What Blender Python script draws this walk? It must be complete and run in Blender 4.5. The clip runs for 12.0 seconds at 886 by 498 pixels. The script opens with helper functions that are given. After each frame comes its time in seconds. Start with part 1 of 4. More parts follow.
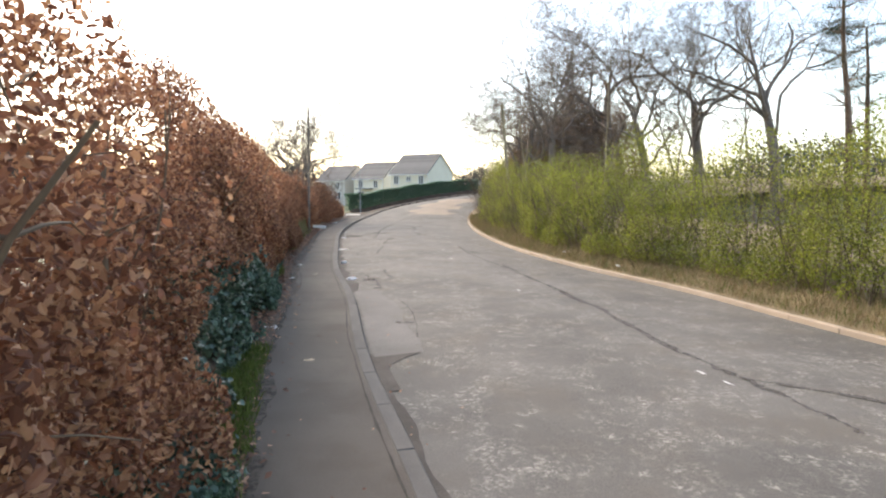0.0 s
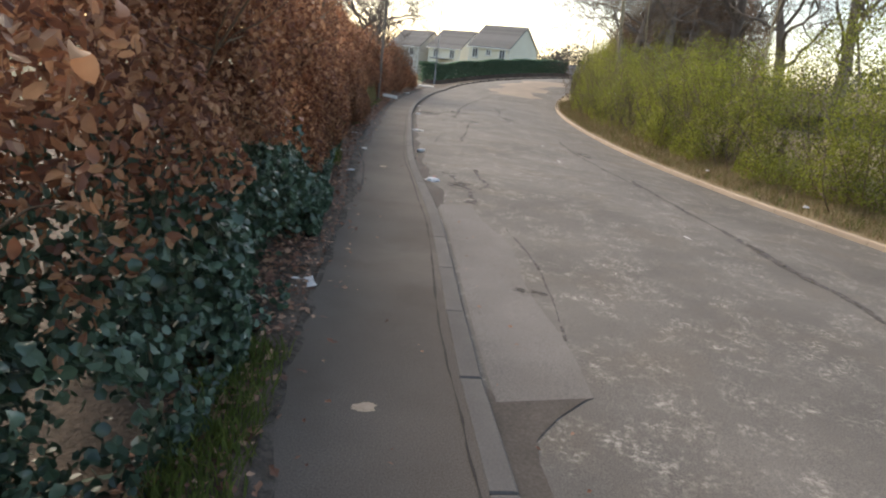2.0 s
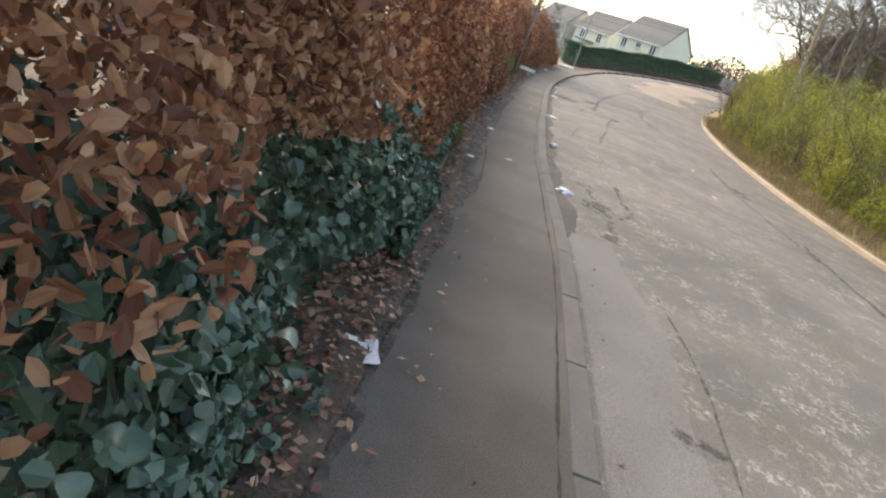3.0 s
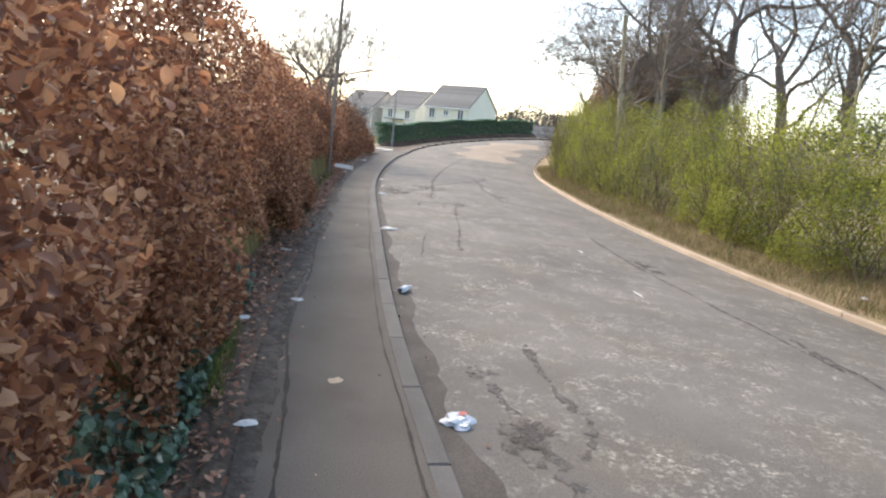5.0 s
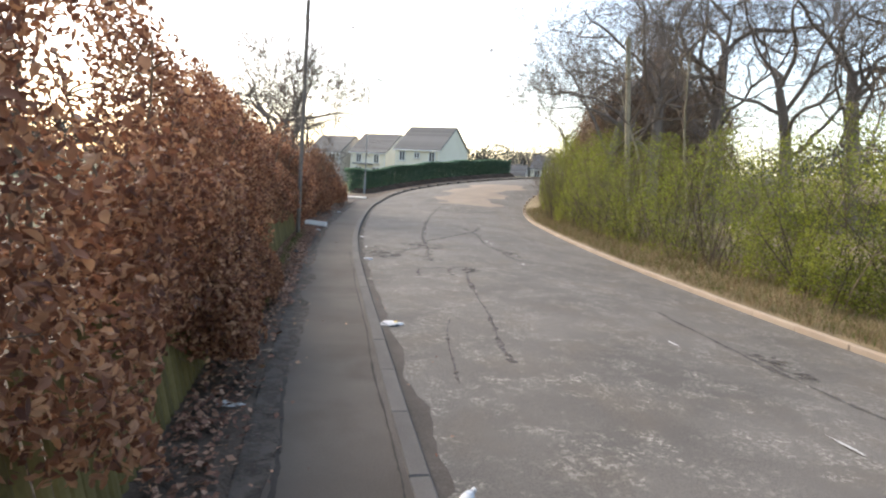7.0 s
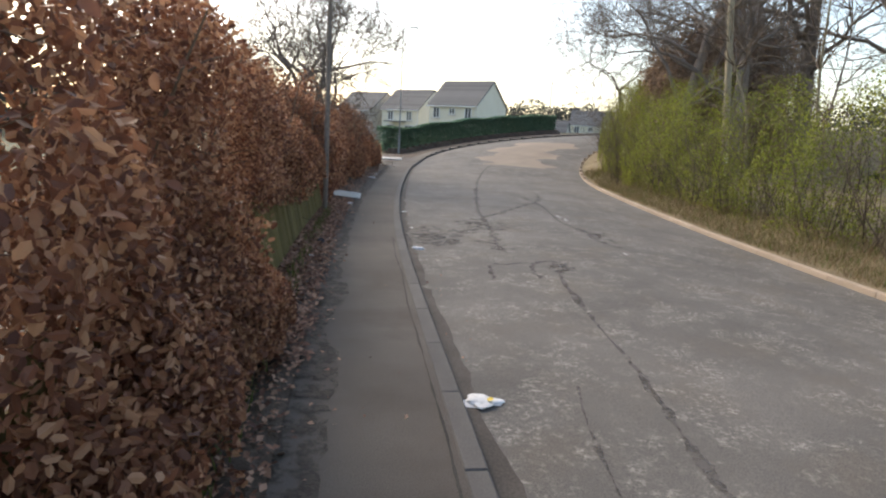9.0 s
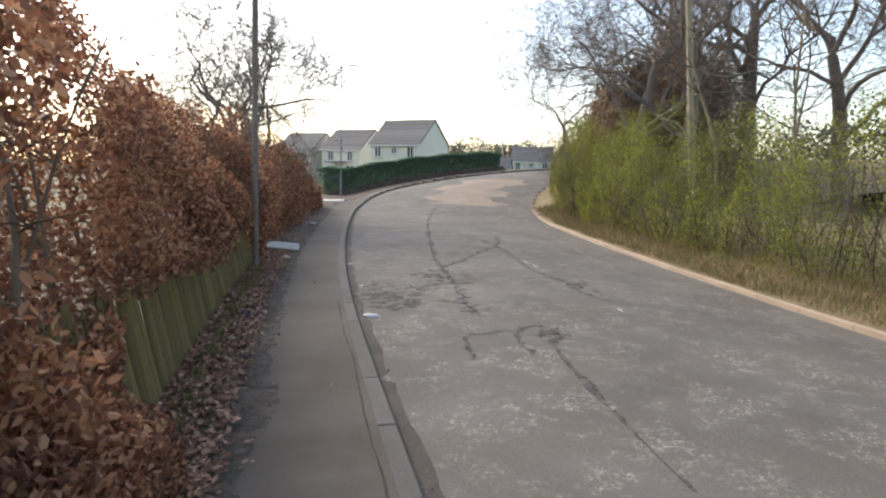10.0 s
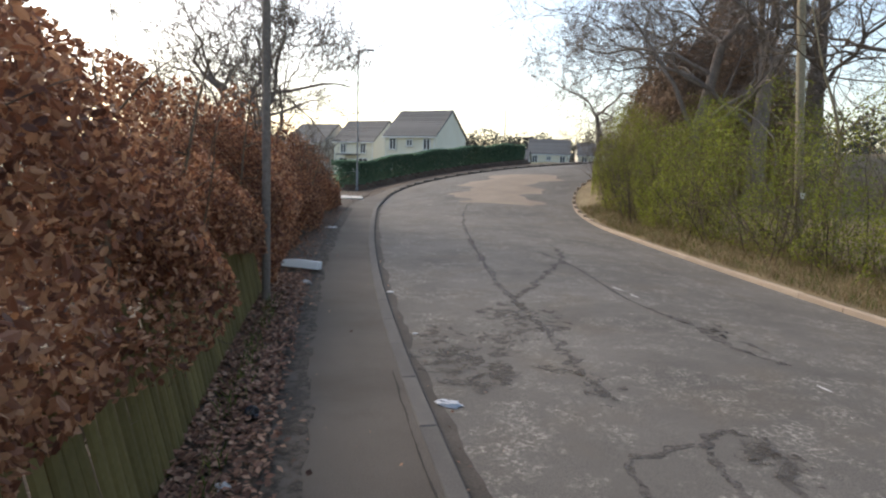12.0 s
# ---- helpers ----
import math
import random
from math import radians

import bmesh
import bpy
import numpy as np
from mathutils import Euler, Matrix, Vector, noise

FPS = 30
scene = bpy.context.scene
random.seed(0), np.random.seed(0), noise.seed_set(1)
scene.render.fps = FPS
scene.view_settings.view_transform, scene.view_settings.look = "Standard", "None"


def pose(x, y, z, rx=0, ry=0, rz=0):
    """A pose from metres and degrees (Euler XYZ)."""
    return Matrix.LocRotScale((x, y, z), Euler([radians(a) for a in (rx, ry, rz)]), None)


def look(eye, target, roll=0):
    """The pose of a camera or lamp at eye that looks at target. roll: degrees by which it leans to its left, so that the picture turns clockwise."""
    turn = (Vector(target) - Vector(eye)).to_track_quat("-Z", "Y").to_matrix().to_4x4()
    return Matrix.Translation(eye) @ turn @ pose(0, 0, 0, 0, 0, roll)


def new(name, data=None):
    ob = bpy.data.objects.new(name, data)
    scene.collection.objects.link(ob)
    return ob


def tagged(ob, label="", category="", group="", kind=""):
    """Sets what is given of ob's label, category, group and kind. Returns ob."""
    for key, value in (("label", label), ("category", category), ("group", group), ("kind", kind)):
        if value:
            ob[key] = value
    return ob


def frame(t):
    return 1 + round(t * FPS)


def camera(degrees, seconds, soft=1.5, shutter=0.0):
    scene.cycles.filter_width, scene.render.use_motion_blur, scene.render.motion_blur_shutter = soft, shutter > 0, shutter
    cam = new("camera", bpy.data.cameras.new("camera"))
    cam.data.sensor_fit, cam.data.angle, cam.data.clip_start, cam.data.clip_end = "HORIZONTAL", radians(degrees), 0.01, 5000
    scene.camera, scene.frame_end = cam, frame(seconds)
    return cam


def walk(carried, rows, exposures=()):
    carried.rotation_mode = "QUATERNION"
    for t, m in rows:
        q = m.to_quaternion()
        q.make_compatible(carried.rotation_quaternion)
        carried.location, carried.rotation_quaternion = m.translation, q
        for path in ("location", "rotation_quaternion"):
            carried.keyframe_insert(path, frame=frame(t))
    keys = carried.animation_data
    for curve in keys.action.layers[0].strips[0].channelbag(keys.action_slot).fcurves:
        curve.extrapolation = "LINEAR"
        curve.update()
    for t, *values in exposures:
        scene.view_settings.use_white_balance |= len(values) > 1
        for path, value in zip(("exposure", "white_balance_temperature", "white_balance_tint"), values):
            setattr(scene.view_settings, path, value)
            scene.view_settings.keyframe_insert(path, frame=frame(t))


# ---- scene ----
cam = camera(72.0, 12.0, soft=2.2)
PATH = [
    (0.0, look((0.007, -0.246, 1.653), (0.029, 9.712, 0.739), 0.02)),
    (0.5, look((-0.230, 0.633, 1.630), (-0.121, 10.585, 0.651), 1.87)),
    (1.0, look((-0.449, 1.619, 1.591), (-0.955, 11.485, 0.036), 1.13)),
    (1.5, look((-0.627, 2.464, 1.579), (-1.338, 12.207, -0.554), 2.25)),
    (2.0, look((-0.838, 3.270, 1.533), (-1.607, 12.817, -1.344), 6.67)),
    (2.5, look((-1.099, 3.914, 1.558), (-2.492, 13.148, -2.021), 13.02)),
    (3.0, look((-1.398, 4.892, 1.476), (-3.383, 13.996, -2.155), 19.24)),
    (3.2, look((-1.446, 5.126, 1.513), (-3.558, 14.282, -1.907), 16.70)),
    (4.8, look((-1.863, 8.247, 1.593), (-1.928, 18.033, -0.461), 4.06)),
    (5.0, look((-1.951, 8.594, 1.588), (-2.092, 18.408, -0.326), 6.31)),
    (5.5, look((-2.117, 9.393, 1.602), (-2.420, 19.177, -0.443), 3.07)),
    (6.0, look((-2.330, 10.205, 1.577), (-2.867, 19.949, -0.607), 5.34)),
    (6.5, look((-2.511, 10.960, 1.614), (-2.475, 20.787, -0.240), 4.24)),
    (7.0, look((-2.659, 11.651, 1.611), (-2.387, 21.573, 0.393), 3.70)),
    (7.2, look((-2.716, 12.025, 1.625), (-2.643, 21.893, 0.007), 3.26)),
    (8.8, look((-3.162, 14.313, 1.561), (-3.492, 24.155, -0.179), 2.82)),
    (9.0, look((-3.222, 14.677, 1.592), (-3.415, 24.489, -0.328), 3.10)),
    (9.5, look((-3.349, 15.355, 1.629), (-3.696, 25.188, -0.155), 3.39)),
    (10.0, look((-3.414, 16.315, 1.581), (-2.730, 26.209, 0.306), 1.54)),
    (10.5, look((-3.577, 16.923, 1.617), (-3.091, 26.820, 0.268), 1.64)),
    (11.0, look((-3.721, 17.720, 1.581), (-2.516, 27.553, 0.218), 3.90)),
    (11.5, look((-3.905, 18.348, 1.592), (-2.706, 28.228, 0.616), 5.10)),
    (12.0, look((-4.038, 18.934, 1.637), (-3.501, 28.821, 0.236), 1.74)),
]
walk(cam, PATH, [(0.0, 1.65, 7500, 11), (0.5, 1.48, 7500, 11), (1.0, 1.3, 7500, 11), (1.5, 1.12, 7500, 11), (2.0, 1.2, 7700, 11), (2.5, 1.5, 7900, 11), (3.0, 1.75, 7900, 11), (5.0, 1.78, 7300, 11), (7.0, 1.45, 7300, 11),
                 (9.0, 1.12, 7300, 11), (9.5, 1.16, 7300, 11), (10.0, 1.28, 7300, 11), (12.0, 0.9, 7200, 11)])

# ---- world and sun ----
SUN_ELEV, SUN_AZ = radians(36), radians(-38)
world = bpy.data.worlds.new("sky")
scene.world = world
world.use_nodes = True
wt = world.node_tree
sky = wt.nodes.new("ShaderNodeTexSky")
sky.sky_type = "NISHITA"
sky.sun_disc = False
sky.sun_elevation, sky.sun_rotation = SUN_ELEV, SUN_AZ
sky.air_density, sky.dust_density, sky.ozone_density = 1.0, 1.5, 1.0
wt.nodes["Background"].inputs["Strength"].default_value = 0.15
wt.links.new(sky.outputs[0], wt.nodes["Background"].inputs["Color"])
sun = new("sun", bpy.data.lights.new("sun", "SUN"))
sun.data.energy, sun.data.angle, sun.data.color = 1.3, radians(25), (1.0, 0.94, 0.86)
sun_from = Vector((math.sin(SUN_AZ) * math.cos(SUN_ELEV), math.cos(SUN_AZ) * math.cos(SUN_ELEV), math.sin(SUN_ELEV)))
sun.matrix_world = look(sun_from * 100, (0, 0, 0))

# ---- materials ----
def material(name, base, dark=None, light=None, scale=4.0, fine=60.0, rough=0.85, bump=0.3, detail=6.0,
             island=0.0, spec=0.3, transmit=0.0, dist=0.01, obj_random=0.0):
    """Two scales of noise between a dark and a light tone, with fine relief."""
    mat = bpy.data.materials.new(name)
    mat.use_nodes = True
    nt = mat.node_tree
    N, L = nt.nodes, nt.links
    bsdf = N["Principled BSDF"]
    bsdf.inputs["Roughness"].default_value = rough
    bsdf.inputs["Specular IOR Level"].default_value = spec
    dark = dark or tuple(c * 0.6 for c in base)
    light = light or tuple(min(1, c * 1.35) for c in base)
    tc = N.new("ShaderNodeTexCoord")
    big, small = N.new("ShaderNodeTexNoise"), N.new("ShaderNodeTexNoise")
    for n, s, d in ((big, scale, 4.0), (small, fine, detail)):
        n.inputs["Scale"].default_value, n.inputs["Detail"].default_value = s, d
        L.new(tc.outputs["Object"], n.inputs["Vector"])
    ramp = N.new("ShaderNodeValToRGB")
    ramp.color_ramp.elements[0].position, ramp.color_ramp.elements[1].position = 0.3, 0.72
    ramp.color_ramp.elements[0].color, ramp.color_ramp.elements[1].color = (*dark, 1), (*light, 1)
    mid = ramp.color_ramp.elements.new(0.5)
    mid.color = (*base, 1)
    mixv = N.new("ShaderNodeMix")
    mixv.inputs[0].default_value = 0.5
    L.new(big.outputs["Fac"], mixv.inputs[2])
    L.new(small.outputs["Fac"], mixv.inputs[3])
    value = mixv.outputs[0]
    if island or obj_random:
        if island:
            rnd = N.new("ShaderNodeNewGeometry").outputs["Random Per Island"]
        else:
            rnd = N.new("ShaderNodeObjectInfo").outputs["Random"]
        m2 = N.new("ShaderNodeMix")
        m2.inputs[0].default_value = island or obj_random
        L.new(value, m2.inputs[2])
        L.new(rnd, m2.inputs[3])
        value = m2.outputs[0]
        ramp.color_ramp.elements[0].position, ramp.color_ramp.elements[2].position = 0.12, 0.9
    L.new(value, ramp.inputs["Fac"])
    L.new(ramp.outputs["Color"], bsdf.inputs["Base Color"])
    if bump:
        b = N.new("ShaderNodeBump")
        b.inputs["Strength"].default_value, b.inputs["Distance"].default_value = bump, dist
        L.new(small.outputs["Fac"], b.inputs["Height"])
        L.new(b.outputs["Normal"], bsdf.inputs["Normal"])
    if transmit:
        tr = N.new("ShaderNodeBsdfTranslucent")
        ms = N.new("ShaderNodeMixShader")
        ms.inputs[0].default_value = transmit
        L.new(ramp.outputs["Color"], tr.inputs["Color"])
        L.new(bsdf.outputs[0], ms.inputs[1])
        L.new(tr.outputs[0], ms.inputs[2])
        L.new(ms.outputs[0], N["Material Output"].inputs["Surface"])
    return mat


def asphalt(name, base, chip, chip_amount, scale=0.5, tint=(0.09, 0.08, 0.07)):
    """Worn asphalt: pale stone chips where the binder has gone, stains at large scale."""
    mat = bpy.data.materials.new(name)
    mat.use_nodes = True
    nt = mat.node_tree
    N, L = nt.nodes, nt.links
    bsdf = N["Principled BSDF"]
    bsdf.inputs["Roughness"].default_value = 0.8
    bsdf.inputs["Specular IOR Level"].default_value = 0.22
    tc = N.new("ShaderNodeTexCoord")
    def noise_tex(s, d, r=0.55):
        n = N.new("ShaderNodeTexNoise")
        n.inputs["Scale"].default_value, n.inputs["Detail"].default_value, n.inputs["Roughness"].default_value = s, d, r
        L.new(tc.outputs["Object"], n.inputs["Vector"])
        return n.outputs["Fac"]
    def ramp_of(v, a, b, ca=(0, 0, 0, 1), cb=(1, 1, 1, 1)):
        r = N.new("ShaderNodeValToRGB")
        r.color_ramp.elements[0].position, r.color_ramp.elements[1].position = a, b
        r.color_ramp.elements[0].color, r.color_ramp.elements[1].color = ca, cb
        L.new(v, r.inputs["Fac"])
        return r.outputs["Color"]
    def mix(f, a, b):
        m = N.new("ShaderNodeMix")
        m.data_type = "RGBA"
        for sock, val in ((m.inputs[0], f), (m.inputs[6], a), (m.inputs[7], b)):
            if isinstance(val, (tuple, float)):
                sock.default_value = val
            else:
                L.new(val, sock)
        return m.outputs[2]
    broad = ramp_of(noise_tex(scale, 5.0, 0.6), 0.35, 0.7, (*[c * 0.8 for c in base], 1), (*[c * 1.25 for c in base], 1))
    brown = mix(ramp_of(noise_tex(scale * 2.3, 3.0), 0.5, 0.75), broad, (*tint, 1))
    grain = ramp_of(noise_tex(140.0, 3.0), 0.3, 0.7, (0.55, 0.55, 0.55, 1), (1.45, 1.45, 1.45, 1))
    mult = N.new("ShaderNodeMix")
    mult.data_type, mult.blend_type = "RGBA", "MULTIPLY"
    mult.inputs[0].default_value = 0.8
    L.new(brown, mult.inputs[6])
    L.new(grain, mult.inputs[7])
    chips = ramp_of(noise_tex(27.0, 8.0, 0.75), 0.485, 0.61)
    where = ramp_of(noise_tex(scale * 3.2, 6.0, 0.7), 0.62 - chip_amount, 0.74 - chip_amount)
    patchy = ramp_of(noise_tex(6.0, 4.0, 0.65), 0.42, 0.6)
    both = N.new("ShaderNodeMath")
    both.operation = "MULTIPLY"
    L.new(chips, both.inputs[0])
    L.new(where, both.inputs[1])
    three = N.new("ShaderNodeMath")
    three.operation = "MULTIPLY"
    L.new(both.outputs[0], three.inputs[0])
    L.new(patchy, three.inputs[1])
    L.new(mix(three.outputs[0], mult.outputs[2], (*chip, 1)), bsdf.inputs["Base Color"])
    b = N.new("ShaderNodeBump")
    b.inputs["Strength"].default_value, b.inputs["Distance"].default_value = 0.35, 0.006
    L.new(noise_tex(90.0, 4.0), b.inputs["Height"])
    L.new(b.outputs["Normal"], bsdf.inputs["Normal"])
    return mat


M_ROAD = asphalt("worn_asphalt", (0.133, 0.122, 0.108), (0.36, 0.335, 0.29), 0.18, tint=(0.135, 0.117, 0.096))
M_PAVE = asphalt("pavement_asphalt", (0.112, 0.096, 0.08), (0.18, 0.165, 0.145), -0.1, tint=(0.08, 0.066, 0.053))
def stain(name, base, solid):
    """Thin damp or tar over asphalt: mottled, worn through in places so that the road shows."""
    mat = material(name, base, tuple(c * 0.65 for c in base), tuple(c * 1.5 for c in base), scale=3, fine=90, rough=0.75)
    N, L = mat.node_tree.nodes, mat.node_tree.links
    tc, n, r = N.new("ShaderNodeTexCoord"), N.new("ShaderNodeTexNoise"), N.new("ShaderNodeValToRGB")
    n.inputs["Scale"].default_value, n.inputs["Detail"].default_value, n.inputs["Roughness"].default_value = 7.0, 8.0, 0.7
    r.color_ramp.elements[0].position, r.color_ramp.elements[1].position = 0.62 - solid, 0.78 - solid
    L.new(tc.outputs["Object"], n.inputs["Vector"])
    L.new(n.outputs["Fac"], r.inputs["Fac"])
    clear, ms = N.new("ShaderNodeBsdfTransparent"), N.new("ShaderNodeMixShader")
    L.new(r.outputs["Color"], ms.inputs[0])
    L.new(clear.outputs[0], ms.inputs[1])
    L.new(N["Principled BSDF"].outputs[0], ms.inputs[2])
    L.new(ms.outputs[0], N["Material Output"].inputs["Surface"])
    return mat


M_PATCH = asphalt("smooth_asphalt", (0.165, 0.152, 0.138), (0.3, 0.28, 0.25), -0.05, tint=(0.15, 0.135, 0.12))
M_TAR = stain("tar_and_damp_grit", (0.092, 0.082, 0.073), 0.22)
M_DAMP = stain("damp_asphalt", (0.085, 0.074, 0.064), 0.13)
M_SOIL = stain("dark_leaf_mould", (0.066, 0.053, 0.042), 0.18)
M_JOINT = material("dark_joint_grit", (0.045, 0.039, 0.034), (0.025, 0.022, 0.02), (0.08, 0.07, 0.06), scale=3, fine=90, rough=0.85)
M_GUTTER = material("gutter_grit", (0.078, 0.066, 0.055), (0.045, 0.038, 0.032), (0.125, 0.108, 0.092), scale=2.5, fine=70)
M_KERB = material("old_concrete_kerb", (0.125, 0.115, 0.105), (0.06, 0.055, 0.05), (0.2, 0.185, 0.165), scale=3, fine=80, obj_random=0.12)
M_KERB2 = material("pale_sandy_kerb", (0.42, 0.325, 0.24), (0.27, 0.205, 0.15), (0.53, 0.43, 0.33), scale=3, fine=70, obj_random=0.15)
M_EARTH = material("leafy_earth", (0.095, 0.07, 0.052), (0.045, 0.034, 0.026), (0.16, 0.12, 0.088), scale=3, fine=35, bump=0.8, dist=0.03)
M_GROUND = material("rough_grass_ground", (0.1, 0.1, 0.045), (0.05, 0.045, 0.022), (0.17, 0.15, 0.075), scale=0.7, fine=14, bump=0.8, dist=0.04)
M_BANK = material("dry_grass_bank", (0.24, 0.18, 0.1), (0.12, 0.095, 0.05), (0.36, 0.28, 0.16), scale=1.4, fine=30, bump=0.9, dist=0.04)
M_BEECH = material("copper_beech_leaf", (0.28, 0.118, 0.066), (0.075, 0.034, 0.027), (0.66, 0.39, 0.225), scale=0.9, fine=30, rough=0.5, bump=0, island=0.6, transmit=0.38)
M_BEECHLEAF = material("copper_beech_leaf_single", (0.4, 0.18, 0.1), (0.2, 0.08, 0.05), (0.68, 0.4, 0.22), scale=6, fine=40, rough=0.5, bump=0.1, obj_random=0.6, transmit=0.35)
M_IVYLEAF = material("ivy_leaf_single", (0.045, 0.085, 0.055), (0.02, 0.04, 0.028), (0.11, 0.17, 0.12), scale=6, fine=40, rough=0.35, bump=0.1, obj_random=0.6, spec=0.5)
M_IVY = material("ivy_leaf", (0.05, 0.09, 0.055), (0.018, 0.034, 0.024), (0.13, 0.2, 0.13), scale=2, fine=40, rough=0.35, bump=0, island=0.6, spec=0.5)
M_GREEN = material("spring_hedge_leaf", (0.225, 0.245, 0.042), (0.07, 0.076, 0.024), (0.47, 0.47, 0.08), scale=0.9, fine=12, rough=0.5, bump=0, island=0.5, transmit=0.42)
M_THICKET = material("brown_thicket_leaf", (0.27, 0.19, 0.14), (0.12, 0.085, 0.065), (0.42, 0.31, 0.23), scale=0.7, fine=12, rough=0.7, bump=0, island=0.5, transmit=0.5)
M_TWIG = material("brown_twig", (0.15, 0.105, 0.07), (0.055, 0.04, 0.03), (0.32, 0.25, 0.16), scale=1, fine=30, rough=0.8, bump=0, island=0.5)
M_BARK = material("oak_bark", (0.2, 0.165, 0.145), (0.1, 0.082, 0.072), (0.32, 0.27, 0.23), scale=1.2, fine=20, rough=0.9, bump=0.8, dist=0.03)
M_PINEBARK = material("pine_bark", (0.16, 0.1, 0.07), (0.07, 0.045, 0.035), (0.26, 0.16, 0.11), scale=1.2, fine=20, rough=0.9, bump=0.8, dist=0.03)
M_NEEDLE = material("pine_needles", (0.04, 0.055, 0.03), (0.015, 0.022, 0.014), (0.08, 0.1, 0.05), scale=1, fine=12, bump=0, island=0.5)
M_PALING = material("green_stained_paling", (0.15, 0.118, 0.042), (0.07, 0.056, 0.022), (0.25, 0.195, 0.078), scale=2.5, fine=28, rough=0.85, bump=0.6, obj_random=0.35)
M_POLE = material("weathered_pole_wood", (0.3, 0.25, 0.17), (0.17, 0.14, 0.1), (0.42, 0.35, 0.25), scale=1.5, fine=25, bump=0.5)
M_DARKPOLE = material("dark_creosoted_pole", (0.19, 0.155, 0.13), (0.1, 0.082, 0.07), (0.27, 0.225, 0.19), scale=1.5, fine=25, bump=0.5)
M_GALV = material("galvanised_steel", (0.3, 0.31, 0.32), scale=1, fine=30, rough=0.5, bump=0.05)
M_FARHEDGE = material("clipped_conifer", (0.15, 0.25, 0.17), (0.09, 0.155, 0.105), (0.22, 0.34, 0.23), scale=1, fine=10, bump=0, island=0.5, transmit=0.5)
M_WALLLOW = material("low_brown_wall", (0.16, 0.12, 0.095), scale=2, fine=20, obj_random=0.4)
M_RENDER = material("cream_render", (0.82, 0.77, 0.64), (0.76, 0.71, 0.58), (0.86, 0.82, 0.7), scale=0.6, fine=25, bump=0.2)
M_RENDER2 = material("pale_grey_render", (0.6, 0.56, 0.5), (0.54, 0.5, 0.45), (0.65, 0.61, 0.55), scale=0.6, fine=25, bump=0.2)
M_ROOF = material("grey_concrete_tile", (0.19, 0.18, 0.17), (0.13, 0.123, 0.115), (0.25, 0.24, 0.225), scale=0.8, fine=12, obj_random=0.4)
M_WHITE = material("white_paint", (0.8, 0.8, 0.78), (0.7, 0.7, 0.68), (0.85, 0.85, 0.83), scale=2, fine=40, rough=0.45, bump=0.05)
M_PAPER = material("crumpled_paper", (0.75, 0.73, 0.7), (0.55, 0.53, 0.5), (0.85, 0.84, 0.82), scale=12, fine=60, rough=0.6, bump=0.3)
M_PLASTIC = material("clear_white_plastic", (0.6, 0.62, 0.64), (0.45, 0.47, 0.5), (0.8, 0.82, 0.84), scale=12, fine=60, rough=0.25, bump=0.1)
M_RED = material("faded_red_print", (0.42, 0.09, 0.08), scale=10, fine=60, rough=0.5)
M_YELLOW = material("yellow_print", (0.7, 0.5, 0.06), scale=10, fine=60, rough=0.5)
M_BLACK = material("black_plastic", (0.03, 0.03, 0.035), scale=10, fine=60, rough=0.4)
M_GLASS = bpy.data.materials.new("window_glass")
M_GLASS.use_nodes = True
M_GLASS.node_tree.nodes["Principled BSDF"].inputs["Base Color"].default_value = (0.03, 0.035, 0.04, 1)
M_GLASS.node_tree.nodes["Principled BSDF"].inputs["Roughness"].default_value = 0.35
M_GRASS = material("grass_blade", (0.11, 0.15, 0.035), (0.06, 0.075, 0.02), (0.2, 0.23, 0.06), scale=3, fine=20, bump=0, island=0.5, transmit=0.25)
M_DRYGRASS = material("dry_grass_blade", (0.24, 0.17, 0.09), (0.1, 0.07, 0.04), (0.4, 0.3, 0.17), scale=2, fine=20, bump=0, island=0.5, transmit=0.2)
M_FALLEN = material("fallen_leaf", (0.25, 0.118, 0.074), (0.09, 0.045, 0.032), (0.52, 0.32, 0.21), scale=3, fine=30, rough=0.7, bump=0, island=0.7)
M_FARTREE = material("far_wood", (0.1, 0.1, 0.085), (0.06, 0.06, 0.05), (0.14, 0.14, 0.12), scale=0.3, fine=3, bump=0, island=0.4)
M_SAND = material("sandy_wear", (0.27, 0.215, 0.165), (0.2, 0.165, 0.13), (0.36, 0.29, 0.22), scale=0.8, fine=30, bump=0.2)
M_LINE = material("worn_white_marking", (0.55, 0.54, 0.51), (0.3, 0.29, 0.27), (0.7, 0.69, 0.66), scale=8, fine=60)

# ---- geometry helpers ----
rng = np.random.default_rng(7)


def array_mesh(name, verts, faces, mat, smooth=False):
    """One mesh from numpy arrays; faces all have the same number of corners."""
    me = bpy.data.meshes.new(name)
    verts, faces = np.asarray(verts, np.float32), np.asarray(faces, np.int32)
    k = faces.shape[1]
    me.vertices.add(len(verts))
    me.vertices.foreach_set("co", verts.ravel())
    me.loops.add(faces.size)
    me.loops.foreach_set("vertex_index", faces.ravel())
    me.polygons.add(len(faces))
    me.polygons.foreach_set("loop_start", np.arange(len(faces), dtype=np.int32) * k)
    me.polygons.foreach_set("use_smooth", np.full(len(faces), smooth))
    me.update(calc_edges=True)
    me.materials.append(mat)
    return me


def child(name, me, parent, label="", m=None):
    ob = new(name, me)
    ob.parent = parent
    if m is not None:
        ob.matrix_local = m
    return tagged(ob, label) if label else ob


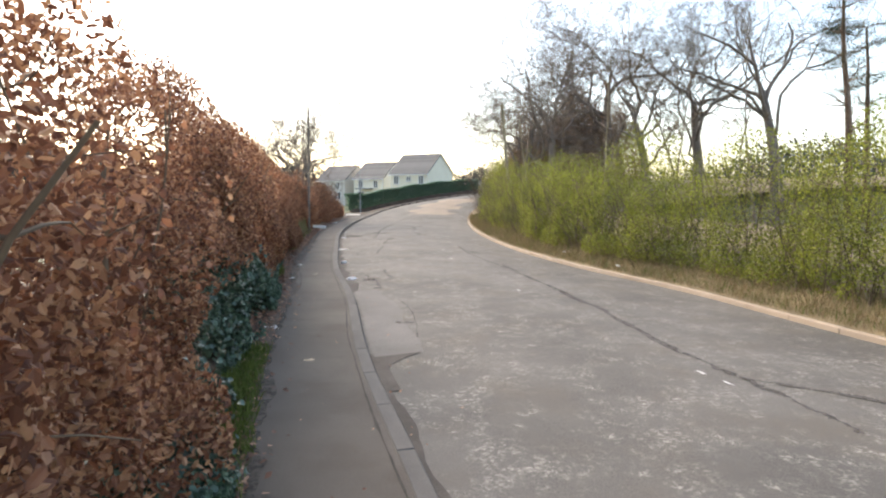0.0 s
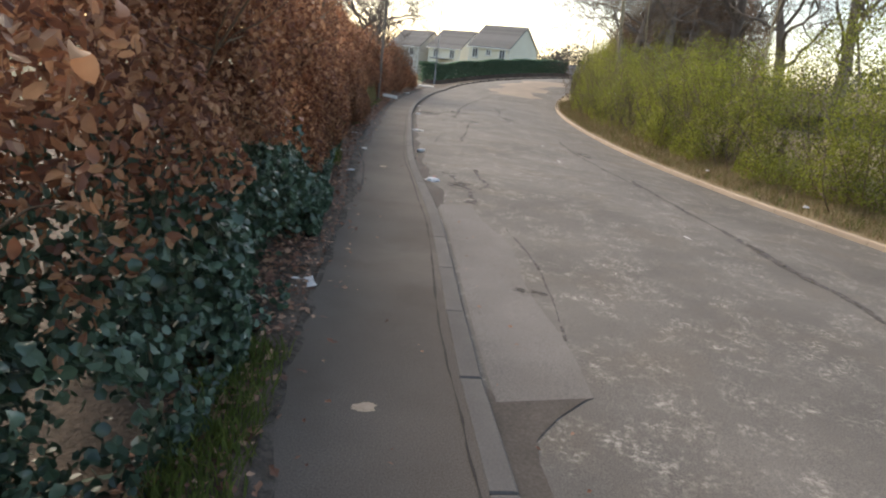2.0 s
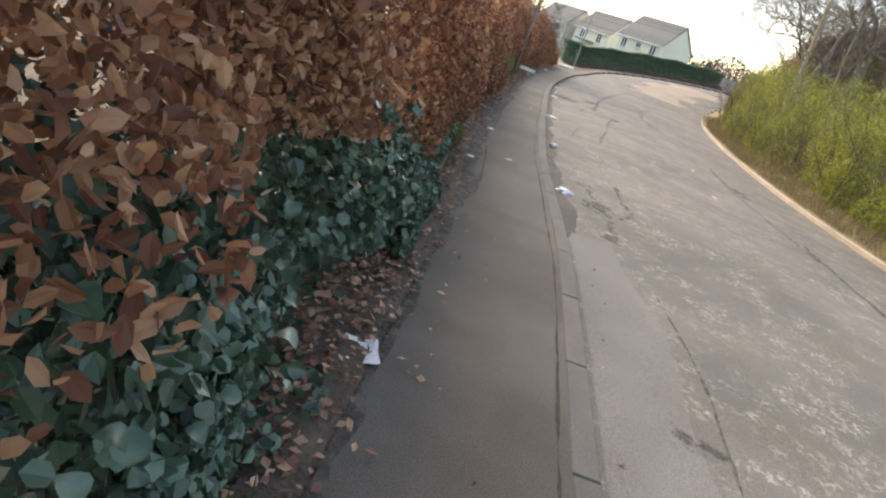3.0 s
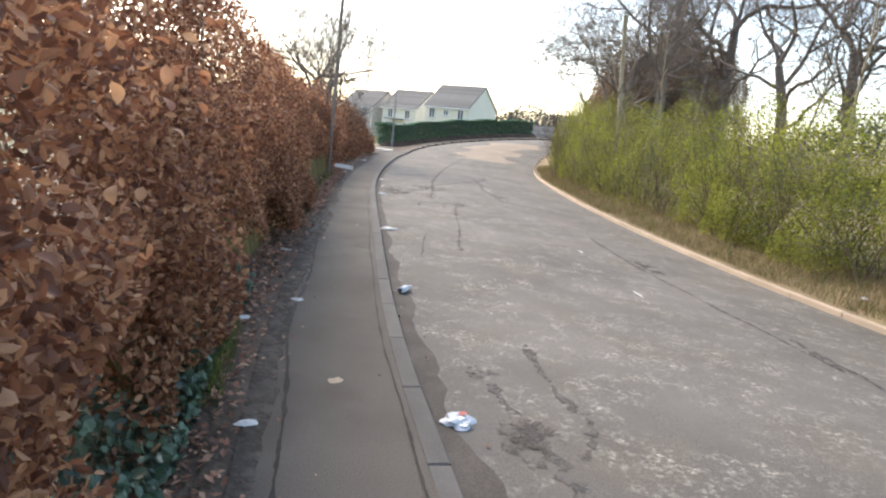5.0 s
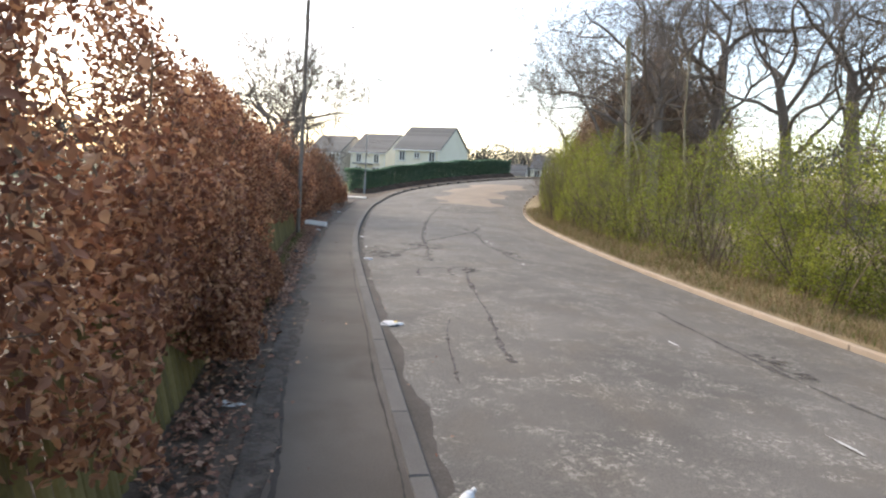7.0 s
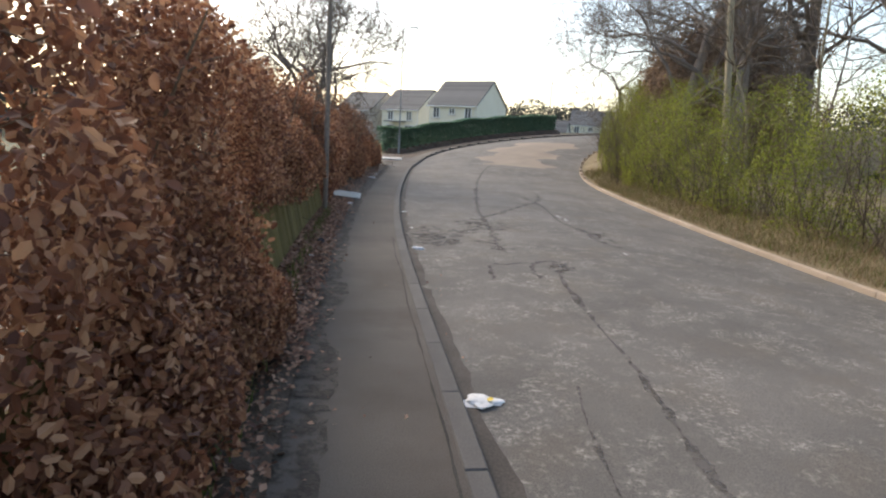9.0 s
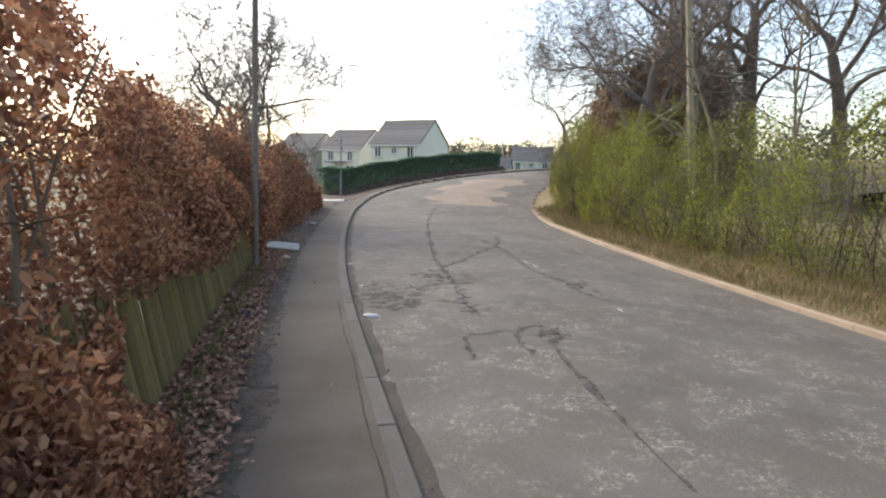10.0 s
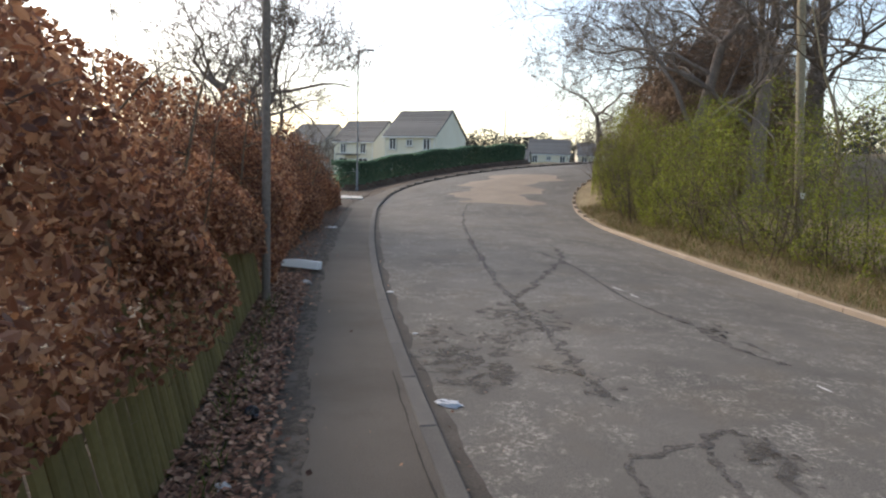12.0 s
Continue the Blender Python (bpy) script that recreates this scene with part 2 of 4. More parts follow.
def part(name, bm, mat, parent, label="", m=None, smooth=False):
    """Links a bmesh as one mesh object under a thing or a part."""
    me = bpy.data.meshes.new(name)
    for f in bm.faces:
        f.smooth = smooth
    bm.to_mesh(me)
    bm.free()
    me.materials.append(mat)
    return child(name, me, parent, label, m)


def holder(name, m, label, category, group="", kind=""):
    ob = new(name)
    ob.matrix_world = m
    return tagged(ob, label, category, group, kind)


def box_bm(sx, sy, sz, at=(0, 0, 0), bevel=0.0, bm=None):
    """A box of that size whose base centre is at the point given."""
    bm = bm or bmesh.new()
    r = bmesh.ops.create_cube(bm, size=1)
    bmesh.ops.scale(bm, vec=(sx, sy, sz), verts=r["verts"])
    bmesh.ops.translate(bm, vec=(at[0], at[1], at[2] + sz / 2), verts=r["verts"])
    if bevel:
        es = {e for v in r["verts"] for e in v.link_edges}
        bmesh.ops.bevel(bm, geom=list(es), offset=bevel, segments=1, affect="EDGES")
    return bm


def smoothstep(a, b, v):
    t = np.clip((v - a) / (b - a), 0, 1)
    return t * t * (3 - 2 * t)


def height(x, y):
    """The lie of the land: level along the walk, climbing to the right past the bend."""
    d = (x + 5) * 0.9 + (y - 38) * 0.15 - 0.7
    rise = 0.21 * np.where(d > 0, d, 0)
    rise = 2.1 * (1 - np.exp(-rise / 2.1)) * 1.25
    return rise * smoothstep(36, 50, y)


# ---- the road's two edges, station by station: left x, y, right x, y ----
STATIONS = np.array([
    (2.3, -6, 8.6, -4.5), (0.98, -1, 7.0, 0.5), (-0.09, 3.27, 5.9, 4.6), (-0.76, 6.0, 5.2, 7.4), (-1.43, 9.6, 4.5, 10.8),
    (-2.3, 13.35, 3.3, 14.6), (-3.15, 18.3, 2.35, 19.2), (-4.08, 24.3, 1.78, 24.8), (-4.7, 30.5, 1.55, 30.6),
    (-5.15, 38.5, 1.6, 37), (-5.2, 43.3, 1.85, 40.8), (-4.75, 48, 2.85, 44.1), (-3.0, 51.6, 4.75, 46.9), (1, 54.8, 8, 49.3),
    (7, 57.3, 12.5, 51.4), (20, 60.5, 22, 54.5), (45, 64, 46, 58)])


def catmull(p, n):
    """n smooth steps between each two rows of p."""
    q = np.vstack([2 * p[0] - p[1], p, 2 * p[-1] - p[-2]])
    out = []
    for i in range(1, len(q) - 2):
        for t in np.arange(n) / n:
            a, b, c, d = q[i - 1:i + 3]
            out.append(0.5 * (2 * b + (c - a) * t + (2 * a - 5 * b + 4 * c - d) * t * t + (3 * b - a - 3 * c + d) * t ** 3))
    out.append(p[-1])
    return np.array(out)


EDGES = catmull(STATIONS, 10)
LEFT, RIGHT = EDGES[:, :2], EDGES[:, 2:]


def arc(line):
    return np.r_[0, np.cumsum(np.hypot(*np.diff(line, axis=0).T))]


def sides(line):
    """Unit normals of a line, to its right."""
    d = np.gradient(line, axis=0)
    d /= np.hypot(d[:, 0], d[:, 1])[:, None]
    return np.stack([d[:, 1], -d[:, 0]], 1)


LEFT_N, RIGHT_N = sides(LEFT), sides(RIGHT)
LEFT_S, RIGHT_S = arc(LEFT), arc(RIGHT)


def along(line, normal, s_line, s, off):
    """Points at arc lengths s and offsets off (right positive) of a line."""
    p = np.stack([np.interp(s, s_line, line[:, k]) for k in (0, 1)], -1)
    n = np.stack([np.interp(s, s_line, normal[:, k]) for k in (0, 1)], -1)
    return p + n * np.asarray(off)[..., None]


def left_pt(s, off):
    return along(LEFT, LEFT_N, LEFT_S, np.asarray(s, float), -np.asarray(off, float) + 0 * np.asarray(s, float))


def right_pt(s, off):
    return along(RIGHT, RIGHT_N, RIGHT_S, np.asarray(s, float), np.asarray(off, float) + 0 * np.asarray(s, float))


def left_s(y):
    """Arc length of the left edge at the given y (before the bend)."""
    n = 100
    return float(np.interp(y, LEFT[:n, 1], LEFT_S[:n]))


def right_s(y):
    n = 100
    return float(np.interp(y, RIGHT[:n, 1], RIGHT_S[:n]))


def sheet(name, grid, mat, kind="structure", label="", category=""):
    """A surface from a grid of points, rows by columns."""
    r, c = grid.shape[:2]
    idx = np.arange(r * c).reshape(r, c)
    faces = np.stack([idx[:-1, :-1], idx[:-1, 1:], idx[1:, 1:], idx[1:, :-1]], -1).reshape(-1, 4)
    ob = new(name, array_mesh(name, grid.reshape(-1, 3), faces, mat, True))
    return tagged(ob, label, category, kind=kind)


def wobble(x, y, s, a):
    return a * np.array([noise.noise((px * s, py * s, 3.1)) for px, py in zip(np.ravel(x), np.ravel(y))]).reshape(np.shape(x))


ROAD_DROP = 0.075


def road_z(f):
    """Cross fall of the road: f runs from 0 at the left kerb to 1 at the right."""
    return -ROAD_DROP + 0.04 * np.sin(np.clip(f, 0, 1) * math.pi) - 0.09 * smoothstep(0.45, 1.0, f)


def road_pt(s_left, f, lift=0.0):
    """A place on the road by the left edge's arc length and the fraction across."""
    s_left, f = np.asarray(s_left, float), np.asarray(f, float)
    L = np.stack([np.interp(s_left, LEFT_S, LEFT[:, k]) for k in (0, 1)], -1)
    R = np.stack([np.interp(s_left, LEFT_S, RIGHT[:, k]) for k in (0, 1)], -1)
    p = L + (R - L) * f[..., None]
    z = height(p[..., 0], p[..., 1]) + road_z(f) + lift
    return np.concatenate([p, z[..., None]], -1)


# ---- ground, road, pavement, verges ----
gx = np.r_[-900, -400, -200, -120, -80, np.arange(-60, 61, 3.0), 80, 120, 200, 400, 900]
gyv = np.r_[-900, -400, -150, -60, np.arange(-30, 121, 3.0), 150, 200, 300, 450, 900, 1500]
GX, GY = np.meshgrid(gx, gyv)
sheet("ground", np.stack([GX, GY, height(GX, GY) - 0.3], -1), M_GROUND, label="rough grassy ground reaching to the horizon", category="ground")

f_cols = np.linspace(0, 1, 25)
S, F = np.meshgrid(LEFT_S, f_cols, indexing="ij")
sheet("road", road_pt(S, F), M_ROAD, label="worn grey asphalt road with pale stone chips", category="road")

offs = np.array([0.12, 0.4, 0.7, 1.02])
S, O = np.meshgrid(LEFT_S, offs, indexing="ij")
P = left_pt(S, O)
zz = height(P[..., 0], P[..., 1])
sheet("pavement", np.concatenate([P, zz[..., None]], -1), M_PAVE, label="narrow dark asphalt pavement beside the hedge", category="pavement")

offs = np.r_[1.0, 1.06, 1.2, 1.35, 1.5, 1.8, 2.2, 2.7, 3.5, 5, 8]
S, O = np.meshgrid(LEFT_S[:150], offs, indexing="ij")
P = left_pt(S, O)
zz = height(P[..., 0], P[..., 1]) + np.where(O > 1.03, 0.015, -0.02) + wobble(P[..., 0], P[..., 1], 3.0, 0.02) * (O > 1.03) - smoothstep(3, 8, O) * 0.33
sheet("verge_left", np.concatenate([P, zz[..., None]], -1), M_EARTH, label="strip of dark earth and leaf litter under the hedge", category="verge")

offs = np.r_[0.12, 0.3, 0.6, 0.9, 1.2, 1.6, 2.2, 3, 4.5, 7, 11]
S, O = np.meshgrid(RIGHT_S, offs, indexing="ij")
P = right_pt(S, O)


def bank_z(o):
    return -0.09 + 0.25 * smoothstep(0.12, 1.6, o) + 0.25 * smoothstep(1.2, 4, o)


zz = height(P[..., 0], P[..., 1]) + bank_z(O) + wobble(P[..., 0], P[..., 1], 1.7, 0.05) * (O > 0.2)
sheet("verge_right", np.concatenate([P, zz[..., None]], -1), M_BANK, label="bank of dry trodden grass behind the pale kerb", category="verge")

# ---- leaves, twigs and trees ----
def leaf_cloud(name, pos, size, mat, width=0.6, fold=0.25, up=None, droop=0.0, round_shape=False):
    """Many small folded leaves, six corners and four triangles each, as one mesh."""
    n = len(pos)
    size = np.broadcast_to(size, (n,))
    d = rng.normal(size=(n, 3))
    if up is not None:
        d = d * 0.45 + np.asarray(up)
    d[:, 2] -= droop
    d /= np.linalg.norm(d, axis=1)[:, None]
    a = np.cross(d, rng.normal(size=(n, 3)))
    a /= np.linalg.norm(a, axis=1)[:, None] + 1e-9
    b = np.cross(d, a)
    w = size * width * 0.5
    L = size[:, None]
    base, tip = pos - d * L * 0.5, pos + d * L * 0.5
    c1 = pos - d * L * 0.08
    lift = b * (w * fold)[:, None]
    if round_shape:
        c2, wa, wb = pos + d * L * 0.2, (w * 0.9)[:, None], (w * 0.85)[:, None]
        c0 = pos - d * L * 0.25
        curl = b * (size * rng.normal(0, 0.12, n))[:, None]
        v = np.stack([base, c0 + a * wa + lift, c2 + a * wb + lift, tip + curl, c2 - a * wb + lift, c0 - a * wa + lift], 1)
        k = np.arange(n)[:, None] * 6
        faces = np.concatenate([k + np.array([[0, 1, 2, 3]]), k + np.array([[0, 3, 4, 5]])])
    else:
        v = np.stack([base, c1 + a * w[:, None] + lift, tip, c1 - a * w[:, None] + lift], 1)
        k = np.arange(n)[:, None] * 4
        faces = np.concatenate([k + np.array([[0, 1, 2]]), k + np.array([[0, 2, 3]])])
    return array_mesh(name, v.reshape(-1, 3), faces, mat)


class Tubes:
    """Gathers tapered tubes into one mesh."""
    def __init__(self):
        self.v, self.f, self.n = [], [], 0

    def add(self, pts, radii, k=5):
        pts = np.asarray(pts, float)
        d = np.gradient(pts, axis=0)
        d /= np.linalg.norm(d, axis=1)[:, None] + 1e-9
        ref = np.array([0.31, 0.17, 0.93]) if abs(d[0, 2]) < 0.85 else np.array([0.95, 0.2, 0.1])
        u = np.cross(d, ref)
        u /= np.linalg.norm(u, axis=1)[:, None] + 1e-9
        w = np.cross(d, u)
        ang = np.arange(k) * 2 * math.pi / k
        ring = pts[:, None] + (u[:, None] * np.cos(ang)[None, :, None] + w[:, None] * np.sin(ang)[None, :, None]) * np.asarray(radii)[:, None, None]
        m = len(pts)
        idx = self.n + np.arange(m * k).reshape(m, k)
        nx = np.roll(idx, -1, axis=1)
        self.v.append(ring.reshape(-1, 3))
        self.f.append(np.stack([idx[:-1], nx[:-1], nx[1:], idx[1:]], -1).reshape(-1, 4))
        self.n += m * k

    def mesh(self, name, mat):
        return array_mesh(name, np.concatenate(self.v), np.concatenate(self.f), mat, True)


def wander(start, d, length, steps, bend, rnd, lift=0.0):
    """A crooked path from start towards d."""
    p, d = np.array(start, float), np.array(d, float) / np.linalg.norm(d)
    out = [p.copy()]
    for _ in range(steps):
        d = d + rnd.normal(size=3) * bend + np.array([0, 0, lift])
        d /= np.linalg.norm(d)
        p = p + d * length / steps
        out.append(p.copy())
    return np.array(out), d


def grow(tubes, start, d, length, radius, level, depth, rnd, bend, spread, lift, count=(6, 5, 5, 4)):
    steps = (8, 6, 5, 4, 3)[level]
    pts, end = wander(start, d, length, steps, bend, rnd, lift)
    tip = radius * (0.35 if level < depth else 0.25)
    tubes[min(level, 1)].add(pts, np.linspace(radius, tip, steps + 1), (7, 5, 4, 3, 3)[level])
    if level >= depth:
        return
    for i in range(count[level]):
        t = rnd.uniform(0.3, 1.0) if i else 1.0
        k = min(int(t * steps), steps)
        base_d = pts[min(k + 1, steps)] - pts[max(k - 1, 0)]
        base_d /= np.linalg.norm(base_d)
        side = rnd.normal(size=3)
        side -= base_d * (side @ base_d)
        side /= np.linalg.norm(side) + 1e-9
        nd = base_d * (1 - spread * 0.5) + side * spread * rnd.uniform(0.6, 1.2)
        r = max(0.01, np.interp(k, [0, steps], [radius, tip]) * rnd.uniform(0.5, 0.7))
        grow(tubes, pts[k], nd, length * rnd.uniform(0.5, 0.82) * (0.88 if level else 1.0), r, level + 1, depth, rnd, bend * 1.1, spread, lift, count)


def bare_tree(name, x, y, trunk_h, limb, radius, seed, label, fork=5, lean=(0, 0), mat=None, bend=0.3, z0=None, group="bare trees on the bank"):
    """A leafless oak: a stout trunk and crooked, much-divided limbs."""
    rnd = np.random.default_rng(seed)
    z = float(height(np.array(x), np.array(y))) - 0.1 if z0 is None else z0
    tree = holder(name, Matrix.Translation((x, y, z)), label, "tree", group)
    trunk, crown = Tubes(), Tubes()
    pts, d = wander((0, 0, -0.2), (lean[0], lean[1], 1), trunk_h, 6, 0.05, rnd)
    rad = np.linspace(radius * 0.85, radius * 0.42, 7)
    rad[0] *= 1.3
    trunk.add(pts, rad, 10)
    for i in range(fork):
        a = i * 2 * math.pi / fork + rnd.uniform(-0.5, 0.5)
        out = rnd.uniform(0.5, 1.1)
        start = pts[-1] if i < 3 else pts[rnd.integers(3, 6)]
        grow((crown, crown), start, (math.cos(a) * out, math.sin(a) * out, 1.0 if i < 3 else 0.45), limb * rnd.uniform(0.8, 1.15), radius * rnd.uniform(0.2, 0.3), 0, 4 if fork > 5 else 3, rnd, bend, 0.75, 0.06, (4, 4, 5, 5))
    child("trunk", trunk.mesh("trunk", mat or M_BARK), tree)
    tagged(child("crown", crown.mesh("crown", mat or M_BARK), tree), kind="stuff")
    return tree


# ---- copper beech hedge on the left ----
def hedge_points(n, s0, s1, side, off0, off1, top, bottom, clump=1.2, keep=0.5, shell=0.0, lumps=0.0, shoulder=(3.0, 0.8)):
    """Random places in a hedge's body, thinned by noise into clumps."""
    out = []
    total = 0
    while total < n:
        m = n * 2
        s, o, h = rng.uniform(s0, s1, m), rng.uniform(0, 1, m), rng.uniform(0, 1, m)
        if shell:
            o = np.where(rng.uniform(0, 1, m) < shell, o ** 2.5, o)
        tp, bt = top(s), bottom(s)
        off = off0 + (off1 - off0) * o
        if lumps:
            zz = bt + (tp - bt) * h
            off = off + lumps * np.array([noise.noise((a * 0.95, b * 1.1, 4.7)) + 0.5 * noise.noise((a * 2.4, b * 2.4, 8.1)) for a, b in zip(s, zz)])
        P = side(s, off)
        # rounded shoulders: the face steps back near the top
        z = bt + (tp - bt) * h
        back = h ** shoulder[0] * shoulder[1]
        ok = o * abs(off1 - off0) > back - 0.05
        q = np.c_[P, z]
        sub = q[ok]
        val = np.array([noise.noise(Vector(p) * clump) for p in sub])
        sub = sub[val > (keep - 1) * 0.35 + rng.uniform(-0.2, 0.2, len(sub))]
        out.append(sub)
        total += len(sub)
    q = np.concatenate(out)[:n]
    q[:, 2] += height(q[:, 0], q[:, 1])
    return q


def beech_top(s):
    y = np.interp(s, LEFT_S, LEFT[:, 1])
    return 2.92 - 0.5 * smoothstep(19.3, 23, y) - 0.3 * smoothstep(31, 41, y) - 0.08 + 0.3 * np.sin(s * 0.9 + 1) + 0.2 * np.sin(s * 2.3) + 0.12 * np.sin(s * 5.1)


def beech_bottom(s):
    y = np.interp(s, LEFT_S, LEFT[:, 1])
    fence_gap = (0.42 + 0.18 * np.sin(y * 5.3)) * np.exp(-((y - 14.1) / 1.5) ** 4) - 0.12 * np.exp(-((y - 17.0) / 1.2) ** 4)
    ivy_gap = 0.92 * np.exp(-((y - 7.1) / 2.0) ** 4)
    return 0.13 + 0.12 * smoothstep(8, 11, y) + 0.12 * np.sin(s * 1.7) + ivy_gap + fence_gap + 0.52 * smoothstep(18.8, 20.6, y)


def beech_face(k):
    """How far the hedge's face stands behind the kerb: further back over the fence."""
    return (1.3, 1.42)[k]


S0, S1 = left_s(-1.5), left_s(41)
hedge = holder("beech_hedge", Matrix(), "tall untrimmed beech hedge keeping its dry copper leaves", "hedge")
q = np.concatenate([
    hedge_points(186000, S0, left_s(19), left_pt, beech_face(0), 2.35, beech_top, beech_bottom, 1.25, 0.9, 0.55, 0.34, (3.0, 0.85)),
    hedge_points(68000, left_s(18.3), left_s(27), left_pt, beech_face(1), 2.45, beech_top, beech_bottom, 1.25, 0.85, 0.55, 0.34, (2.0, 0.95)),
    hedge_points(20000, left_s(15.8), left_s(19.2), left_pt, 1.14, 1.5, lambda s: 1.35 - 0.5 * smoothstep(left_s(17.5), left_s(19.2), s), lambda s: 0.2 + 0.1 * np.sin(s * 2.9), 1.5, 0.6, 0.5, 0.14)])
child("leaves", leaf_cloud("leaves", q, rng.uniform(0.026, 0.06, len(q)), M_BEECH, 0.54, 0.3, droop=0.35, round_shape=True), hedge, "dry copper-brown beech leaves")
tagged(hedge.children[-1], kind="stuff")
q = hedge_points(46000, left_s(26.5), S1, left_pt, 1.4, 2.5, beech_top, lambda s: 0 * s + 0.1, 1.2, 0.55, 0.7, 0.3, (2.2, 0.85))
child("leaves", leaf_cloud("leaves", q, rng.uniform(0.05, 0.085, len(q)), M_BEECH, 0.62, 0.3, droop=0.35), hedge, "dry copper-brown beech leaves")
tagged(hedge.children[-1], kind="stuff")
for k, s in enumerate(np.arange(S0, S1, 0.42)):
    tb = Tubes()
    rnd = np.random.default_rng(100 + k)
    base = left_pt(s, rnd.uniform(1.75, 2.15))
    z0 = float(height(base[0], base[1]))
    r = rnd.uniform(0.012, 0.03)
    pts, d = wander((*base, z0 - 0.05), (rnd.normal() * 0.1, rnd.normal() * 0.15, 1), rnd.uniform(2.0, 2.7), 7, 0.09, rnd)
    tb.add(pts, np.linspace(r, r * 0.25, 8), 6)
    for j in range(12):
        i = rnd.integers(1, 7)
        tw, _ = wander(pts[i], (rnd.normal(), rnd.normal(), rnd.uniform(0.1, 0.9)), rnd.uniform(0.25, 0.55), 4, 0.2, rnd)
        tb.add(tw, np.linspace(r * 0.35, 0.002, 5), 3)
    child("stem", tb.mesh("stem", M_TWIG), hedge)

# ---- ivy at the hedge's foot ----
ivy = holder("ivy", Matrix(), "dark glossy ivy climbing the foot of the hedge", "ivy")
def ivy_top(s):
    y = np.interp(s, LEFT_S, LEFT[:, 1])
    return 0.4 + 1.05 * np.exp(-((y - 7.0) / 2.0) ** 4) + 0.25 * np.exp(-((y - 2.0) / 1.0) ** 2)
q = np.concatenate([
    hedge_points(56000, S0, left_s(9.6), left_pt, 1.2, 1.9, ivy_top, lambda s: 0 * s + 0.02, 1.5, 0.85, 0.75, 0.2),
    hedge_points(2500, left_s(10), left_s(14), left_pt, 1.25, 1.7, lambda s: 0 * s + 0.45, lambda s: 0 * s + 0.02, 1.5, 0.3, 0.7)])
child("leaves", leaf_cloud("leaves", q, rng.uniform(0.028, 0.062, len(q)), M_IVY, 0.95, 0.2, up=(0.35, -0.1, -0.4), round_shape=True), ivy)
tagged(ivy.children[-1], kind="stuff")

# ---- spring hedge on the right bank ----
def green_top(s):
    y = np.interp(s, RIGHT_S, RIGHT[:, 1])
    return 2.85 + 0.2 * np.sin(s * 0.7) + 0.25 * np.sin(s * 1.9 + 1) + 0.2 * np.sin(s * 4.7) + 0.12 * np.sin(s * 9.1) + 0.35 * smoothstep(24, 34, y)
G0, G1 = 0.0, RIGHT_S[-30]
green = holder("spring_hedge", Matrix(), "overgrown hedge breaking into yellow-green spring leaf", "hedge")
gb = lambda s: 0 * s + 0.12
q = np.concatenate([
    hedge_points(135000, right_s(3), right_s(22), right_pt, 0.85, 2.4, green_top, gb, 0.9, 0.5, 0.6, 0.45),
    hedge_points(72000, right_s(22), right_s(40), right_pt, 0.85, 2.4, green_top, gb, 0.9, 0.4, 0.6, 0.45),
    hedge_points(15000, G0, right_s(3), right_pt, 0.85, 2.4, green_top, gb, 0.9, 0.4, 0.6, 0.45),
    hedge_points(42000, right_s(40), G1, right_pt, 0.7, 2.4, green_top, gb, 1.1, 0.6, 0.6)])
child("leaves", leaf_cloud("leaves", q, rng.uniform(0.03, 0.06, len(q)), M_GREEN, 0.6, 0.3), green, "small yellow-green leaves")
tagged(green.children[-1], kind="stuff")
for k, s in enumerate(np.arange(G0, G1, 0.4)):
    tb = Tubes()
    rnd = np.random.default_rng(900 + k)
    base = right_pt(s, rnd.uniform(1.0, 2.0))
    z0 = float(height(base[0], base[1]))
    for j in range(8):
        st = base + rnd.normal(size=2) * 0.2
        pts, d = wander((*st, z0 + 0.0), (rnd.normal() * 0.25, rnd.normal() * 0.25, 1), rnd.uniform(1.5, 3.2), 5, 0.13, rnd)
        r = rnd.uniform(0.006, 0.016)
        tb.add(pts, np.linspace(r, 0.002, 6), 4)
        for _ in range(4):
            i = rnd.integers(1, 5)
            tw, _d = wander(pts[i], rnd.normal(size=3) + np.array([0, 0, 0.4]), rnd.uniform(0.3, 0.8), 3, 0.2, rnd)
            tb.add(tw, np.linspace(r * 0.5, 0.0015, 4), 3)
    child("stem", tb.mesh("stem", M_TWIG), green)

# single leaves along the near face of the hedge and the ivy
def leaf_mesh(name, mat, length, width, curl):
    """One rounded leaf with a folded midrib."""
    rows = np.linspace(0, 1, 6)
    prof = np.sin(rows * math.pi) ** 0.7 * width / 2
    v, f = [], []
    for i, (t, w) in enumerate(zip(rows, prof)):
        z = curl * math.sin(t * math.pi)
        v += [(t * length, -w, z + w * 0.35), (t * length, 0, z), (t * length, w, z + w * 0.35)]
        if i:
            b = i * 3
            f += [(b - 3, b - 2, b + 1, b), (b - 2, b - 1, b + 2, b + 1)]
    return array_mesh(name, v, f, mat, True)


